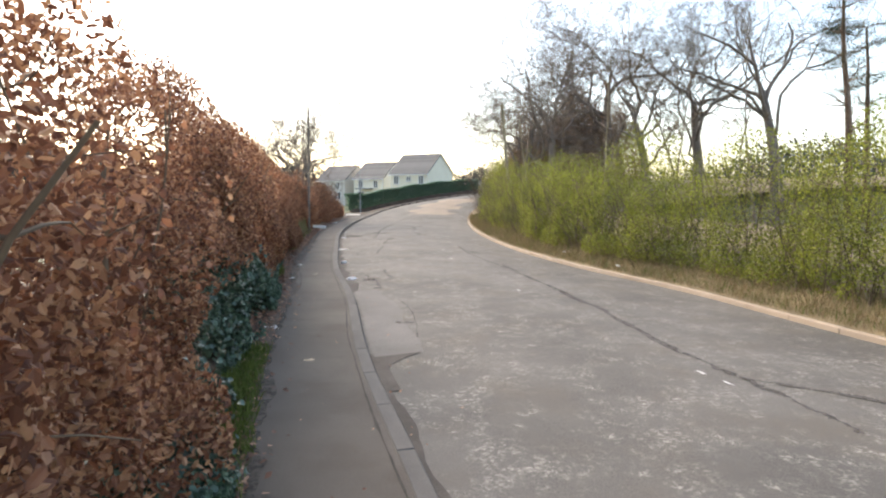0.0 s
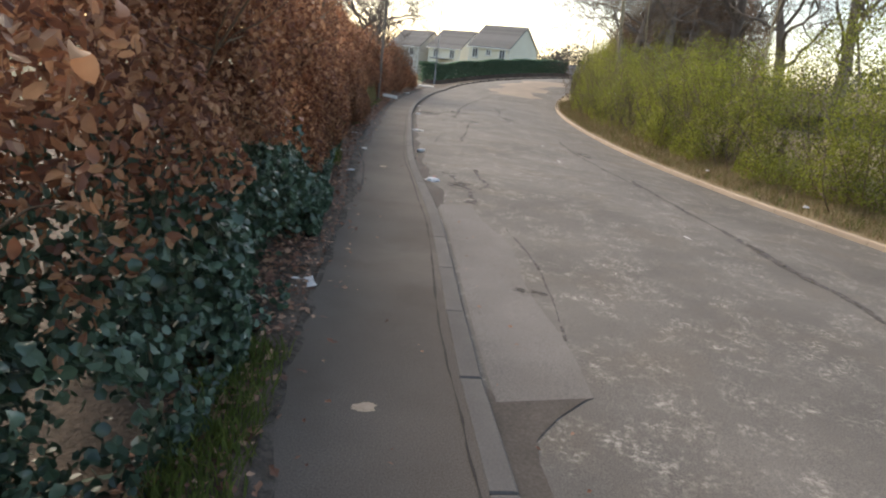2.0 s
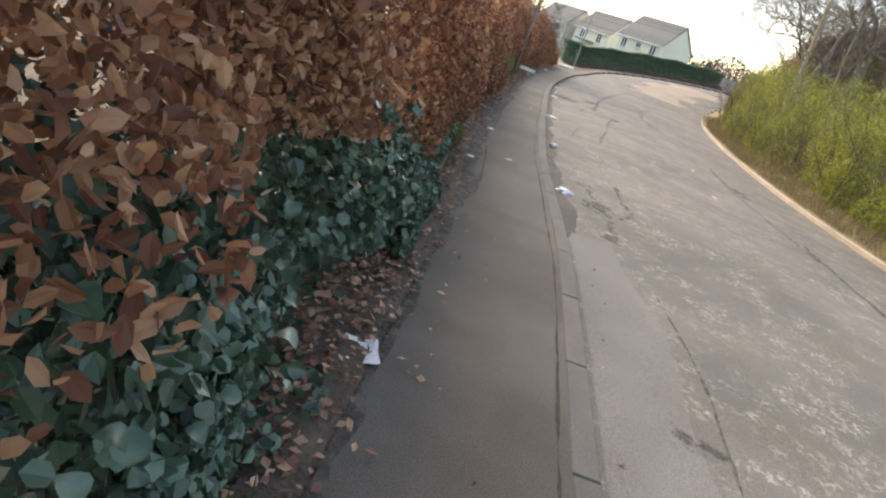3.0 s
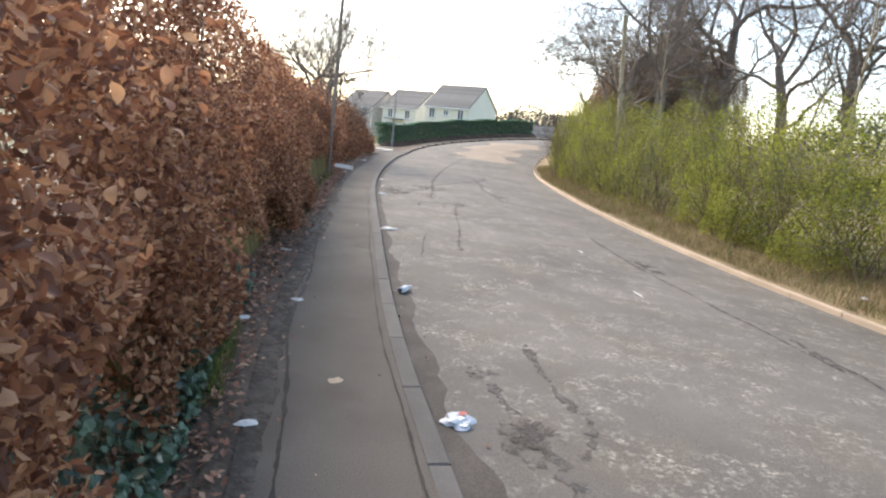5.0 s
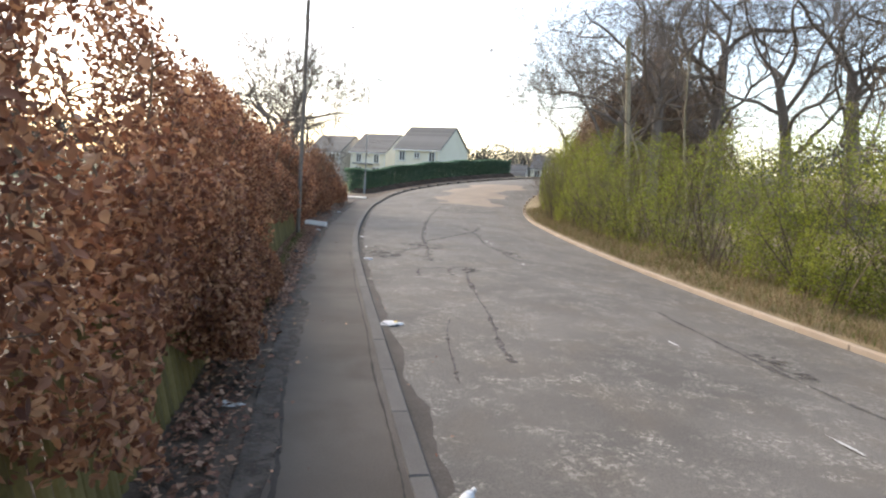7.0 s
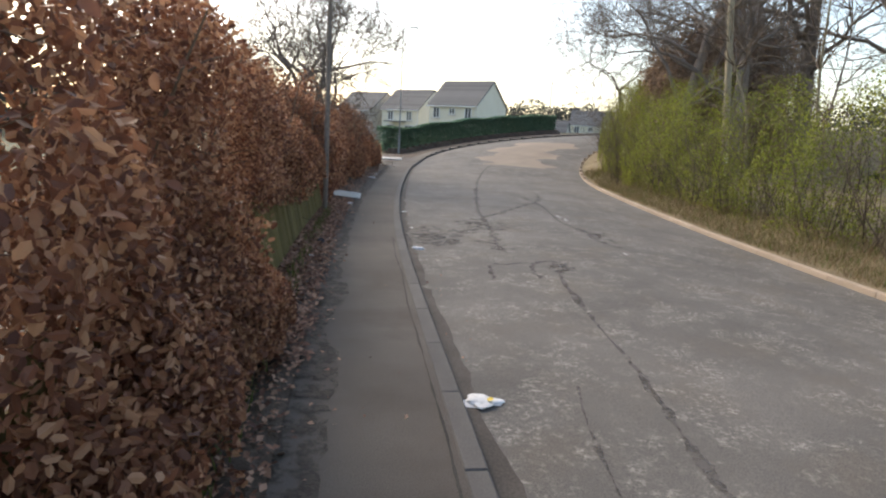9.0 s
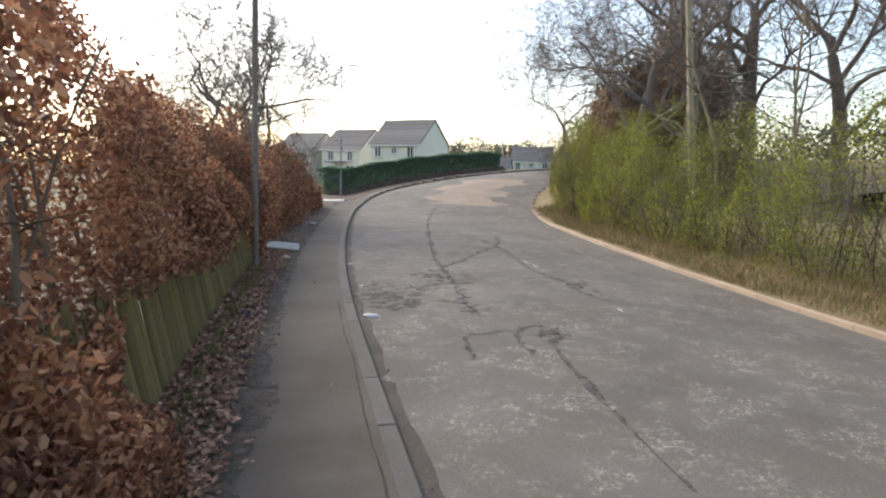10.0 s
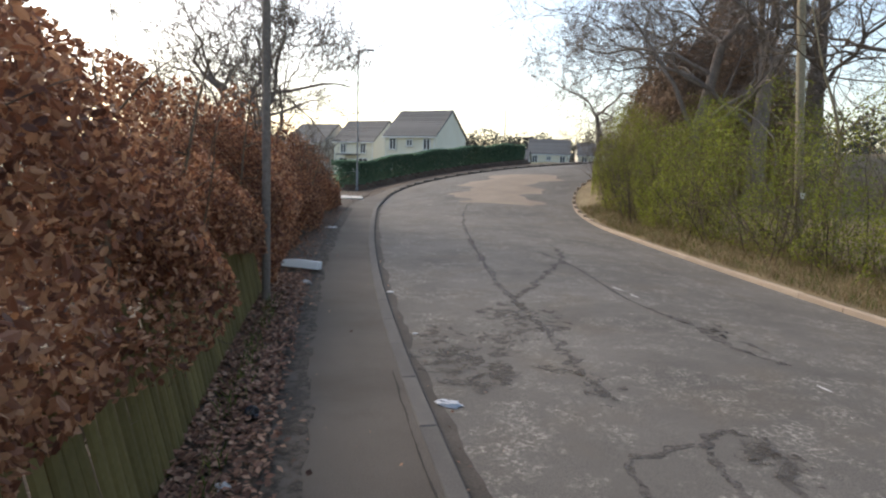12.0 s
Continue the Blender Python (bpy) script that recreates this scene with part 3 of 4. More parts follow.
def single_leaves(parent, name, mat, n, y0, y1, z0, z1, off, length, width, seed):
    rnd = np.random.default_rng(seed)
    kinds = [leaf_mesh(name, mat, length * k, width * k, c) for k, c in ((1.0, 0.012), (0.8, -0.008), (1.15, 0.004))]
    for i in range(n):
        y, z = rnd.uniform(y0, y1), rnd.uniform(z0, z1)
        s = left_s(y)
        o = off + 0.3 * (noise.noise((s * 0.95, z * 1.1, 4.7)) + 0.5 * noise.noise((s * 2.4, z * 2.4, 8.1))) - rnd.uniform(0.0, 0.05)
        c = left_pt(s, o)
        child(name, kinds[i % 3], parent, m=Matrix.LocRotScale((c[0], c[1], z), Euler((rnd.uniform(-1.2, 1.2), rnd.uniform(0.1, 1.4), rnd.uniform(-1.6, 1.6))), None))


single_leaves(hedge, "leaf", M_BEECHLEAF, 290, 2.2, 17.0, 1.1, 2.1, 1.32, 0.056, 0.036, 61)
single_leaves(ivy, "leaf", M_IVYLEAF, 260, 3.0, 8.6, 0.15, 1.0, 1.26, 0.042, 0.04, 62)

# ---- brown thicket, pale saplings and trees ----
def thicket(x, y, rx, ry, h, n, seed):
    """A rounded mass of brown twigs and withered leaf."""
    rnd = np.random.default_rng(seed)
    z = float(height(np.array(x), np.array(y))) + 0.2
    ob = holder("thicket", Matrix.Translation((x, y, z)), "dense brown thorn thicket, still bare of green leaf", "bush", "thickets on the bank")
    u = rnd.normal(size=(n, 3))
    u /= np.linalg.norm(u, axis=1)[:, None]
    u[:, 2] = np.abs(u[:, 2])
    r = rnd.uniform(0.45, 1.0, n) ** 0.5
    lump = np.array([1 + 0.28 * noise.noise(Vector(p) * 2.2 + Vector((seed, 0, 0))) for p in u])
    p = u * (r * lump)[:, None] * np.array([rx, ry, h])
    keep = np.array([noise.noise(Vector(v) * 0.9 + Vector((0, seed, 0))) for v in p]) > -0.18
    p = p[keep]
    tagged(child("foliage", leaf_cloud("foliage", p, rnd.uniform(0.09, 0.2, len(p)), M_THICKET, 0.5, 0.3), ob), kind="stuff")
    tb = Tubes()
    for j in range(260):
        a = rnd.uniform(0, 2 * math.pi)
        st = np.array([math.cos(a) * rx * 0.35, math.sin(a) * ry * 0.35, 0]) * rnd.uniform(0, 1)
        v = rnd.normal(size=3)
        v[2] = abs(v[2])
        v /= np.linalg.norm(v)
        end = v * np.array([rx, ry, h]) * rnd.uniform(0.85, 1.12)
        mid = (st + end) / 2 + rnd.normal(size=3) * 0.3 + np.array([0, 0, 0.3])
        tb.add([st, mid, end], [0.03, 0.014, 0.003], 4)
        for _ in range(5):
            tw, _d = wander(mid + (end - mid) * rnd.uniform(0, 1), rnd.normal(size=3) + v, rnd.uniform(0.4, 1.0), 3, 0.25, rnd)
            tb.add(tw, [0.007, 0.005, 0.003, 0.002], 3)
    tagged(child("twig_mass", tb.mesh("twig_mass", M_TWIG), ob), kind="stuff")


for i, (x, y, rx, ry, h, n) in enumerate(((5.6, 40.8, 2.0, 2.4, 4.4, 22000), (8.0, 41.0, 2.0, 2.2, 5.4, 26000), (7.0, 44.8, 2.4, 2.4, 5.8, 24000),
                                          (9.2, 45.6, 2.6, 2.4, 7.0, 36000), (11.6, 49.4, 3.0, 2.4, 7.4, 34000), (14.4, 51.5, 2.6, 2.2, 6.6, 24000))):
    thicket(x, y, rx, ry, h, n, 40 + i)

OAK = "bare spreading oak with crooked dark limbs"
for args in (
        dict(x=5.2, y=39.5, trunk_h=5.8, limb=5.2, radius=0.34, seed=3, fork=7, bend=0.24),
        dict(x=6.9, y=38.0, trunk_h=6.0, limb=5.0, radius=0.4, seed=5, fork=7),
        dict(x=12.0, y=43.0, trunk_h=7.6, limb=6.4, radius=0.5, seed=8, fork=7),
        dict(x=16.7, y=39.5, trunk_h=7.4, limb=6.4, radius=0.5, seed=11, fork=7),
        dict(x=19.6, y=35.6, trunk_h=7.4, limb=6.4, radius=0.5, seed=14, fork=7),
        dict(x=13.4, y=38.6, trunk_h=6.4, limb=5.4, radius=0.42, seed=17, fork=7, lean=(-0.18, 0)),
        dict(x=9.4, y=47.4, trunk_h=6.2, limb=5.4, radius=0.4, seed=21, fork=7),
        dict(x=6.6, y=53.5, trunk_h=3.0, limb=3.4, radius=0.26, seed=31, fork=6)):
    bare_tree("oak_tree", label=OAK, **args)
for args in (
        dict(x=-8.0, y=35.4, trunk_h=3.0, limb=2.9, radius=0.26, seed=52, fork=7),
        dict(x=-9.6, y=38.0, trunk_h=3.6, limb=3.1, radius=0.28, seed=55, fork=7),
        dict(x=-11.8, y=50.0, trunk_h=3.8, limb=3.2, radius=0.28, seed=61, fork=6)):
    bare_tree("oak_tree", label="bare oak rising behind the copper hedge", group="bare trees behind the hedge", **args)

# slender young trees between the big ones
for i, (x, y, h) in enumerate(((4.2, 27.5, 5.0), (3.7, 29.6, 4.6), (6.0, 21.6, 5.5), (8.2, 20.5, 6.0), (11.0, 21.0, 6.5), (5.4, 30.2, 5.0), (14.0, 28.5, 7.0), (10.4, 27.0, 6.5), (6.6, 25.4, 4.6), (16.2, 22.4, 6.0))):
    rnd = np.random.default_rng(300 + i)
    tb, tw = Tubes(), Tubes()
    pts, d = wander((0, 0, -0.1), (-0.12 if i < 3 else rnd.normal() * 0.1, 0, 1), h, 8, 0.06, rnd)
    tb.add(pts, np.linspace(0.05, 0.012, 9), 6)
    for j in range(16):
        grow((tw, tw), pts[rnd.integers(3, 9)], rnd.normal(size=3) * 0.6 + np.array([0, 0, 0.9]), rnd.uniform(0.7, 1.5), 0.016, 2, 3, rnd, 0.2, 0.7, 0.05)
    ob = holder("sapling", Matrix.Translation((x, y, 0.15)), "slender bare sapling standing in the hedge bank", "tree", "saplings")
    child("trunk", tb.mesh("trunk", M_POLE if i < 3 else M_BARK), ob)
    tagged(child("crown", tw.mesh("crown", M_TWIG), ob), kind="stuff")


def pine(x, y, h, seed):
    """A Scots pine with a bare reddish stem and flat tufts of needles."""
    rnd = np.random.default_rng(seed)
    ob = holder("pine_tree", Matrix.Translation((x, y, 0.2)), "tall pine with a bare stem and dark needle tufts", "tree")
    tb, br, tufts = Tubes(), Tubes(), []
    pts, d = wander((0, 0, -0.2), (-0.06, 0, 1), h, 10, 0.035, rnd)
    tb.add(pts, np.linspace(0.24, 0.06, 11), 9)
    for j in range(26):
        i = rnd.integers(3, 11)
        a = rnd.uniform(0, 2 * math.pi)
        bp, _d = wander(pts[i], (math.cos(a), math.sin(a), 0.15), rnd.uniform(0.8, 2.2), 5, 0.18, rnd)
        br.add(bp, np.linspace(0.05, 0.012, 6), 5)
        if i > 5:
            for c in bp[2:]:
                tufts.append(c + rnd.normal(size=(130, 3)) * np.array([0.32, 0.32, 0.16]))
    child("trunk", tb.mesh("trunk", M_PINEBARK), ob)
    tagged(child("crown", br.mesh("crown", M_PINEBARK), ob), kind="stuff")
    p = np.concatenate(tufts)
    child("needles", leaf_cloud("needles", p, rnd.uniform(0.1, 0.2, len(p)), M_NEEDLE, 0.12, 0.2), ob)


pine(21.6, 32.0, 12.5, 71)
pine(27.0, 38.5, 12.0, 74)

# ---- poles ----
def pole(name, base, top, r0, r1, mat, label):
    ob = holder(name, Matrix.Translation(base), label, "pole")
    tb = Tubes()
    d = np.array(top) - np.array(base)
    k = np.linspace(0, 1, 7)[:, None]
    tb.add(k * d, np.linspace(r0, r1, 7), 12)
    child("shaft", tb.mesh("shaft", mat), ob)
    bm = bmesh.new()
    bmesh.ops.create_cone(bm, cap_ends=True, segments=12, radius1=r1 * 1.08, radius2=r1 * 0.4, depth=0.08)
    part("cap", bm, mat, ob, m=Matrix.Translation(d))
    return ob


rp = pole("telegraph_pole", (3.5, 30.3, 0.05), (3.0, 30.45, 6.0), 0.085, 0.07, M_POLE, "pale weathered wooden pole leaning out of the hedge")
part("number_plate", box_bm(0.09, 0.01, 0.13, (-0.1, -0.09, 1.1), 0.003), M_WHITE, rp, "small white plate on the pole")
lp = pole("telegraph_pole", (-5.66, 25.8, -0.05), (-5.61, 25.85, 5.3), 0.048, 0.042, M_DARKPOLE, "dark creosoted wooden pole standing against the hedge")


def lamp_column(x, y, h, reach):
    z = float(height(np.array(x), np.array(y)))
    ob = holder("street_lamp", Matrix.Translation((x, y, z)), "slim grey steel street lamp beside the far hedge", "lamp")
    tb = Tubes()
    tb.add([(0, 0, -0.1), (0, 0, 1.1)], [0.07, 0.07], 10)
    part_me = tb.mesh("base", M_GALV)
    child("base", part_me, ob)
    tb = Tubes()
    tb.add([(0, 0, 1.05), (0, 0, h)], [0.045, 0.03], 8)
    child("column", tb.mesh("column", M_GALV), ob)
    tb = Tubes()
    tb.add([(0, 0, h - 0.02), (reach * 0.5, 0, h + 0.08), (reach, 0, h + 0.1)], [0.028, 0.024, 0.022], 6)
    child("arm", tb.mesh("arm", M_GALV), ob)
    part("lantern", box_bm(0.42, 0.16, 0.09, (reach + 0.15, 0, h + 0.05), 0.03), M_GALV, ob)


lamp_column(-7.0, 52.4, 7.3, 0.5)
pole("telegraph_pole", (15.5, 150, 0), (15.5, 150, 13.0), 0.14, 0.1, M_DARKPOLE, "distant bare mast above the roofs")

# ---- low wall and clipped hedge past the bend ----
fa, fb = np.array((-7.8, 52.2)), np.array((3.9, 61.0))
fdir = (fb - fa) / np.linalg.norm(fb - fa)
fnor = np.array((fdir[1], -fdir[0]))
flen = float(np.linalg.norm(fb - fa))
far_hedge = holder("clipped_hedge", Matrix(), "dark green clipped garden hedge before the houses", "hedge")
n = 42000
u, v, w = rng.uniform(0, flen, n), rng.uniform(0, 1, n), rng.uniform(0, 1, n)
face = rng.integers(0, 3, n)
v = np.where(face == 0, rng.uniform(0, 0.15, n), v)
w = np.where(face == 1, rng.uniform(0.85, 1.02, n), w)
pp = fa + fdir * u[:, None] - fnor * (0.25 + v * 0.9)[:, None]
hz = height(pp[:, 0], pp[:, 1]) + 0.05 + w * (1.5 - 0.2 * u / flen + 0.05 * np.sin(u * 2.1))
child("leaves", leaf_cloud("leaves", np.c_[pp, hz], rng.uniform(0.09, 0.17, n), M_FARHEDGE, 0.55, 0.2), far_hedge)
tagged(far_hedge.children[-1], kind="stuff")
tb = Tubes()
for k in np.arange(0.3, flen, 0.6):
    c = fa + fdir * k - fnor * 0.7
    z = float(height(c[0], c[1]))
    tb.add([(c[0], c[1], z - 0.1), (c[0], c[1], z + 1.0)], [0.03, 0.02], 5)
child("stems", tb.mesh("stems", M_TWIG), far_hedge)
low_wall = holder("low_wall", Matrix(), "low brown block wall in front of the clipped hedge", "wall")
block = bpy.data.meshes.new("block")
bm = box_bm(0.44, 0.2, 0.16, (0, 0, 0), 0.008)
bm.to_mesh(block)
bm.free()
block.materials.append(M_WALLLOW)
for row in range(2):
    for k in np.arange(0.22 * (1 + row), flen, 0.45):
        c = fa + fdir * k
        child("block", block, low_wall, m=Matrix.LocRotScale((c[0], c[1], float(height(c[0], c[1])) - 0.02 + row * 0.163), Euler((0, 0, math.atan2(fdir[1], fdir[0]))), None))
slab = bpy.data.meshes.new("concrete_slab")
bm = box_bm(1.0, 1.6, 0.06, (0, 0, 0), 0.01)
bm.to_mesh(slab)
bm.free()
slab.materials.append(M_RENDER2)
so = new("concrete_slab", slab)
so.matrix_world = pose(-6.65, 45.6, 0.0, 0, 0, 5)
tagged(so, "pale concrete slab at the pavement's end", "slab")


# ---- houses ----
def window(parent, x, y, z, w, h, facing, cols=2):
    """A window set in a wall; facing is the turn about z of its outward side (0: -y)."""
    m = Matrix.Translation((x, y, z)) @ Matrix.Rotation(facing, 4, "Z")
    bm = box_bm(w + 0.02, 0.06, h, (0, -0.03, 0))
    win = part("window", bm, M_GLASS, parent, "", m)
    bm = bmesh.new()
    for sx in np.linspace(-w / 2, w / 2, cols + 1):
        box_bm(0.09, 0.09, h + 0.1, (sx, -0.055, -0.05), 0, bm)
    for sz in (-0.05, h - 0.04):
        box_bm(w + 0.1, 0.092, 0.09, (0, -0.055, sz), 0, bm)
    part("window_frame", bm, M_WHITE, win)
    part("window_sill", box_bm(w + 0.3, 0.16, 0.08, (0, -0.09, -0.14), 0.01), M_RENDER2, win)
    return win


def house(x, y, turn, w, d, eaves, ridge, label, z=0.0, wall_mat=None, wins=3, porch=False):
    """A two-storey house: gables at both sides, ridge along its front. (x, y) is its front right corner."""
    ob = holder("house", Matrix.Translation((x, y, z)) @ Matrix.Rotation(turn, 4, "Z"), label, "house", "houses past the bend")
    bm = bmesh.new()
    vs = [bm.verts.new(p) for p in ((-w, 0, -0.5), (0, 0, -0.5), (0, d, -0.5), (-w, d, -0.5), (-w, 0, eaves), (0, 0, eaves), (0, d, eaves), (-w, d, eaves), (-w, d / 2, ridge), (0, d / 2, ridge))]
    for f in ((0, 1, 5, 4), (2, 3, 7, 6), (1, 2, 6, 9, 5), (3, 0, 4, 8, 7)):
        bm.faces.new([vs[i] for i in f])
    part("wall", bm, wall_mat or M_RENDER, ob)
    over, th = 0.25, 0.14
    slope = (ridge - eaves) / (d / 2)
    for side, nm in ((0, "front"), (1, "back")):
        bm = bmesh.new()
        y0, y1 = (-over, d / 2) if side == 0 else (d + over, d / 2)
        z0 = eaves - slope * over
        pts = [(-w - over * 0.6, y0, z0 + 0.03), (over * 0.6, y0, z0 + 0.03), (over * 0.6, y1, ridge + 0.03), (-w - over * 0.6, y1, ridge + 0.03)]
        lo = [bm.verts.new(p) for p in pts]
        hi = [bm.verts.new((p[0], p[1], p[2] + th)) for p in pts]
        for f in ((lo[3], lo[2], lo[1], lo[0]), tuple(hi)):
            bm.faces.new(f)
        for i in range(4):
            bm.faces.new((lo[i], lo[(i + 1) % 4], hi[(i + 1) % 4], hi[i]))
        roof = part("roof", bm, M_ROOF, ob)
        if side == 0:
            rows = 12
            for r in range(rows):
                f = (r + 0.5) / rows
                bm2 = box_bm(w + over * 1.2, d / 2 / rows * 1.25, 0.035, (-w / 2, 0, 0))
                part("tile_course", bm2, M_ROOF, roof, m=Matrix.Translation((0, y0 + (y1 - y0) * f, z0 + (ridge - z0) * f + th + 0.025)) @ Matrix.Rotation(math.atan(slope) - 0.06, 4, "X"))
    tb = Tubes()
    tb.add([(-w - 0.2, -over - 0.05, eaves - slope * over + 0.02), (0.2, -over - 0.05, eaves - slope * over + 0.02)], [0.07, 0.07], 6)
    child("gutter", tb.mesh("gutter", M_WHITE), ob, "white gutter")
    tb = Tubes()
    tb.add([(-0.12, -0.08, eaves - 0.2), (-0.12, -0.08, 0)], [0.045, 0.045], 6)
    child("downpipe", tb.mesh("downpipe", M_WHITE), ob)
    for i in range(wins):
        fx = -w * (i + 0.5) / wins
        small = wins == 3 and i == 1
        window(ob, fx, -0.01, eaves - 1.35 if not small else eaves - 1.0, 0.75 if not small else 0.65, 1.05 if not small else 0.6, 0)
        if not small:
            window(ob, fx, -0.01, 0.9, 1.2, 1.15, 0)
    part("door", box_bm(0.9, 0.08, 2.05, (-w * 0.5, -0.04, 0), 0.01), M_WHITE, ob)
    if porch:
        bm = box_bm(2.4, 1.3, 0.14, (-w * 0.55, -0.65, 2.4), 0.02)
        part("porch_roof", bm, M_ROOF, ob)
    return ob


TURN = radians(-33)
house(-1.8, 78.7, TURN, 6.0, 6.1, 4.2, 6.7, "cream rendered two-storey house with a grey tiled roof", wins=3)
house(-8.4, 88.6, TURN, 5.7, 5.9, 4.0, 6.3, "cream rendered house with a white-framed bay and porch", z=-0.2, wins=2, porch=True)
house(-14.5, 91.8, TURN, 5.7, 5.6, 3.8, 5.9, "pale rendered house partly hidden by bare branches", z=-0.2, wall_mat=M_RENDER2, wins=2)
house(8.8, 88.6, radians(-20), 5.1, 5.3, 2.3, 4.7, "low house end with a grey roof behind the hedge", z=-1.4, wall_mat=M_RENDER2, wins=2)
house(20.3, 113.4, radians(-14), 6.4, 5.6, 3.9, 6.1, "distant cream house with a grey roof", z=-0.4, wins=3)
house(29.3, 117.4, radians(-10), 6.4, 5.6, 3.9, 5.9, "distant cream house among bare trees", z=-0.4, wins=3)

# ---- woods on the skyline ----
for i, (x, y, rx, h) in enumerate(((-60, 190, 40, 10), (-20, 200, 30, 9), (14, 185, 16, 10.5), (26, 170, 12, 9.5), (45, 165, 22, 10), (80, 150, 30, 12), (-75, 120, 30, 9), (-40, 140, 22, 8), (60, 95, 20, 10), (75, 55, 18, 11), (60, 15, 20, 11), (-45, 60, 14, 7), (-50, 20, 14, 7))):
    rnd = np.random.default_rng(500 + i)
    n = 6000
    u = rnd.normal(size=(n, 3))
    u /= np.linalg.norm(u, axis=1)[:, None]
    u[:, 2] = np.abs(u[:, 2])
    lump = np.array([1 + 0.4 * noise.noise(Vector(p) * 3.5 + Vector((i * 3.0, 0, 0))) for p in u])
    p = u * (rnd.uniform(0.5, 1, n) ** 0.4 * lump)[:, None] * np.array([rx, rx * 0.35, h]) + np.array([x, y, -0.5])
    ob = new("far_wood", leaf_cloud("far_wood", p, rnd.uniform(0.35, 0.8, n), M_FARTREE, 0.7, 0.3))
    tagged(ob, "distant belt of leafless trees along the skyline", "woods", "far woods", "stuff")

# ---- worn marks on the road ----
def road_lift(x, y, lift):
    """Height of the road surface under a place before the bend."""
    xl, xr = np.interp(y, LEFT[:100, 1], LEFT[:100, 0]), np.interp(y, RIGHT[:100, 1], RIGHT[:100, 0])
    return road_z((x - xl) / (xr - xl)) + lift + height(x, y)


def seam(name, pts, width, mat, label, on_road=True, lift=0.004, seed=1, rough=0.9, z=None):
    """A crooked ribbon of tar or damp along a line of places, with a ragged edge."""
    rnd = np.random.default_rng(seed)
    p = catmull(np.array(pts, float), 26)
    nrm = sides(p)
    k = len(p)
    w = width * (0.62 + rough * rnd.normal(size=(k, 2)))
    w = np.clip(np.stack([np.convolve(np.pad(w[:, i], 2, "edge"), np.ones(5) / 5, "valid") for i in (0, 1)], 1), width * 0.15, None)
    w[0] *= 0.2
    w[-1] *= 0.2
    a, b = p - nrm * w[:, :1] / 2, p + nrm * w[:, 1:] / 2
    rows = [a, p, b]
    grid = np.stack([np.c_[q, road_lift(q[:, 0], q[:, 1], lift) if on_road else np.full(k, z or lift)] for q in rows], 1)
    return sheet(name, grid, mat, "structure", label, "road mark")


def blot(name, x, y, rx, ry, mat, label, seed, turn=0.0, on_road=True, lift=0.004, ragged=0.6):
    """A flat ragged patch."""
    rnd = np.random.default_rng(seed)
    k = 110
    a = np.linspace(0, 2 * math.pi, k)
    r = 1 + ragged * np.array([noise.noise((math.cos(t) * 1.6 + seed, math.sin(t) * 1.6, seed * 0.7)) + 0.6 * noise.noise((math.cos(t) * 4 + seed, math.sin(t) * 4, 1.0)) + 0.4 * noise.noise((math.cos(t) * 11 + seed, math.sin(t) * 11, 5.0)) for t in a])
    c, s_ = math.cos(turn), math.sin(turn)
    rows = []
    for f in (0.02, 0.35, 0.7, 1.0):
        ex, ey = np.cos(a) * rx * r * f, np.sin(a) * ry * r * f
        px, py = x + ex * c - ey * s_, y + ex * s_ + ey * c
        rows.append(np.c_[px, py, road_lift(px, py, lift) if on_road else np.full(k, lift)])
    return sheet(name, np.stack(rows, 0), mat, "structure", label, "road mark")


TAR = "dark crooked tar seam across the worn asphalt"
seam("tar_seam", [(-2.7, 32.57), (-2.79, 28.27), (-2.71, 26.11), (-2.6, 24.74), (-2.6, 23.87), (-2.56, 23.17)], 0.17, M_TAR, TAR, seed=1)
seam("tar_seam", [(-2.7, 32.07), (-2.61, 34.87), (-2.41, 37.87), (-2.01, 40.87), (-1.36, 42.87)], 0.1, M_TAR, TAR, seed=16)
seam("tar_seam", [(-2.66, 26.47), (-2.26, 27.37), (-1.87, 28.27), (-1.36, 29.57), (-1.1, 30.57), (-1.01, 31.87)], 0.15, M_TAR, TAR, seed=2, lift=0.006)
seam("tar_seam", [(-2.76, 21.45), (-2.76, 22.16), (-2.56, 22.29), (-2.25, 22.42)], 0.07, M_TAR, TAR, seed=3)
seam("tar_seam", [(-2.22, 21.56), (-2.25, 22.11), (-2.18, 22.42), (-1.98, 22.59), (-1.83, 22.47), (-1.85, 22.17), (-1.96, 21.77), (-1.92, 20.13), (-1.84, 18.5), (-1.87, 17.7), (-1.8, 17.0)], 0.085, M_TAR, TAR, seed=4)
seam("tar_seam", [(-2.34, 18.6), (-2.39, 17.84), (-2.36, 17.1), (-2.33, 16.4)], 0.035, M_TAR, TAR, seed=5)
seam("tar_seam", [(-1.51, 30.67), (-1.25, 28.87), (-1.2, 26.37), (-0.96, 25.27), (-0.89, 24.37), (-0.64, 23.87)], 0.1, M_TAR, TAR, seed=6)
seam("tar_seam", [(-1.59, 12.5), (-1.42, 11.95), (-1.28, 11.62), (-1.2, 11.19), (-1.12, 10.6)], 0.16, M_TAR, TAR, seed=7)
seam("tar_seam", [(-1.27, 13.4), (-1.13, 12.4), (-1.0, 12.03), (-1.1, 11.6)], 0.09, M_TAR, TAR, seed=8)
seam("tar_seam", [(1.5, 14.5), (1.72, 12.59), (2.24, 9.31), (2.53, 6.43), (2.8, 5.11), (3.0, 3.9)], 0.13, M_TAR, TAR, seed=9)
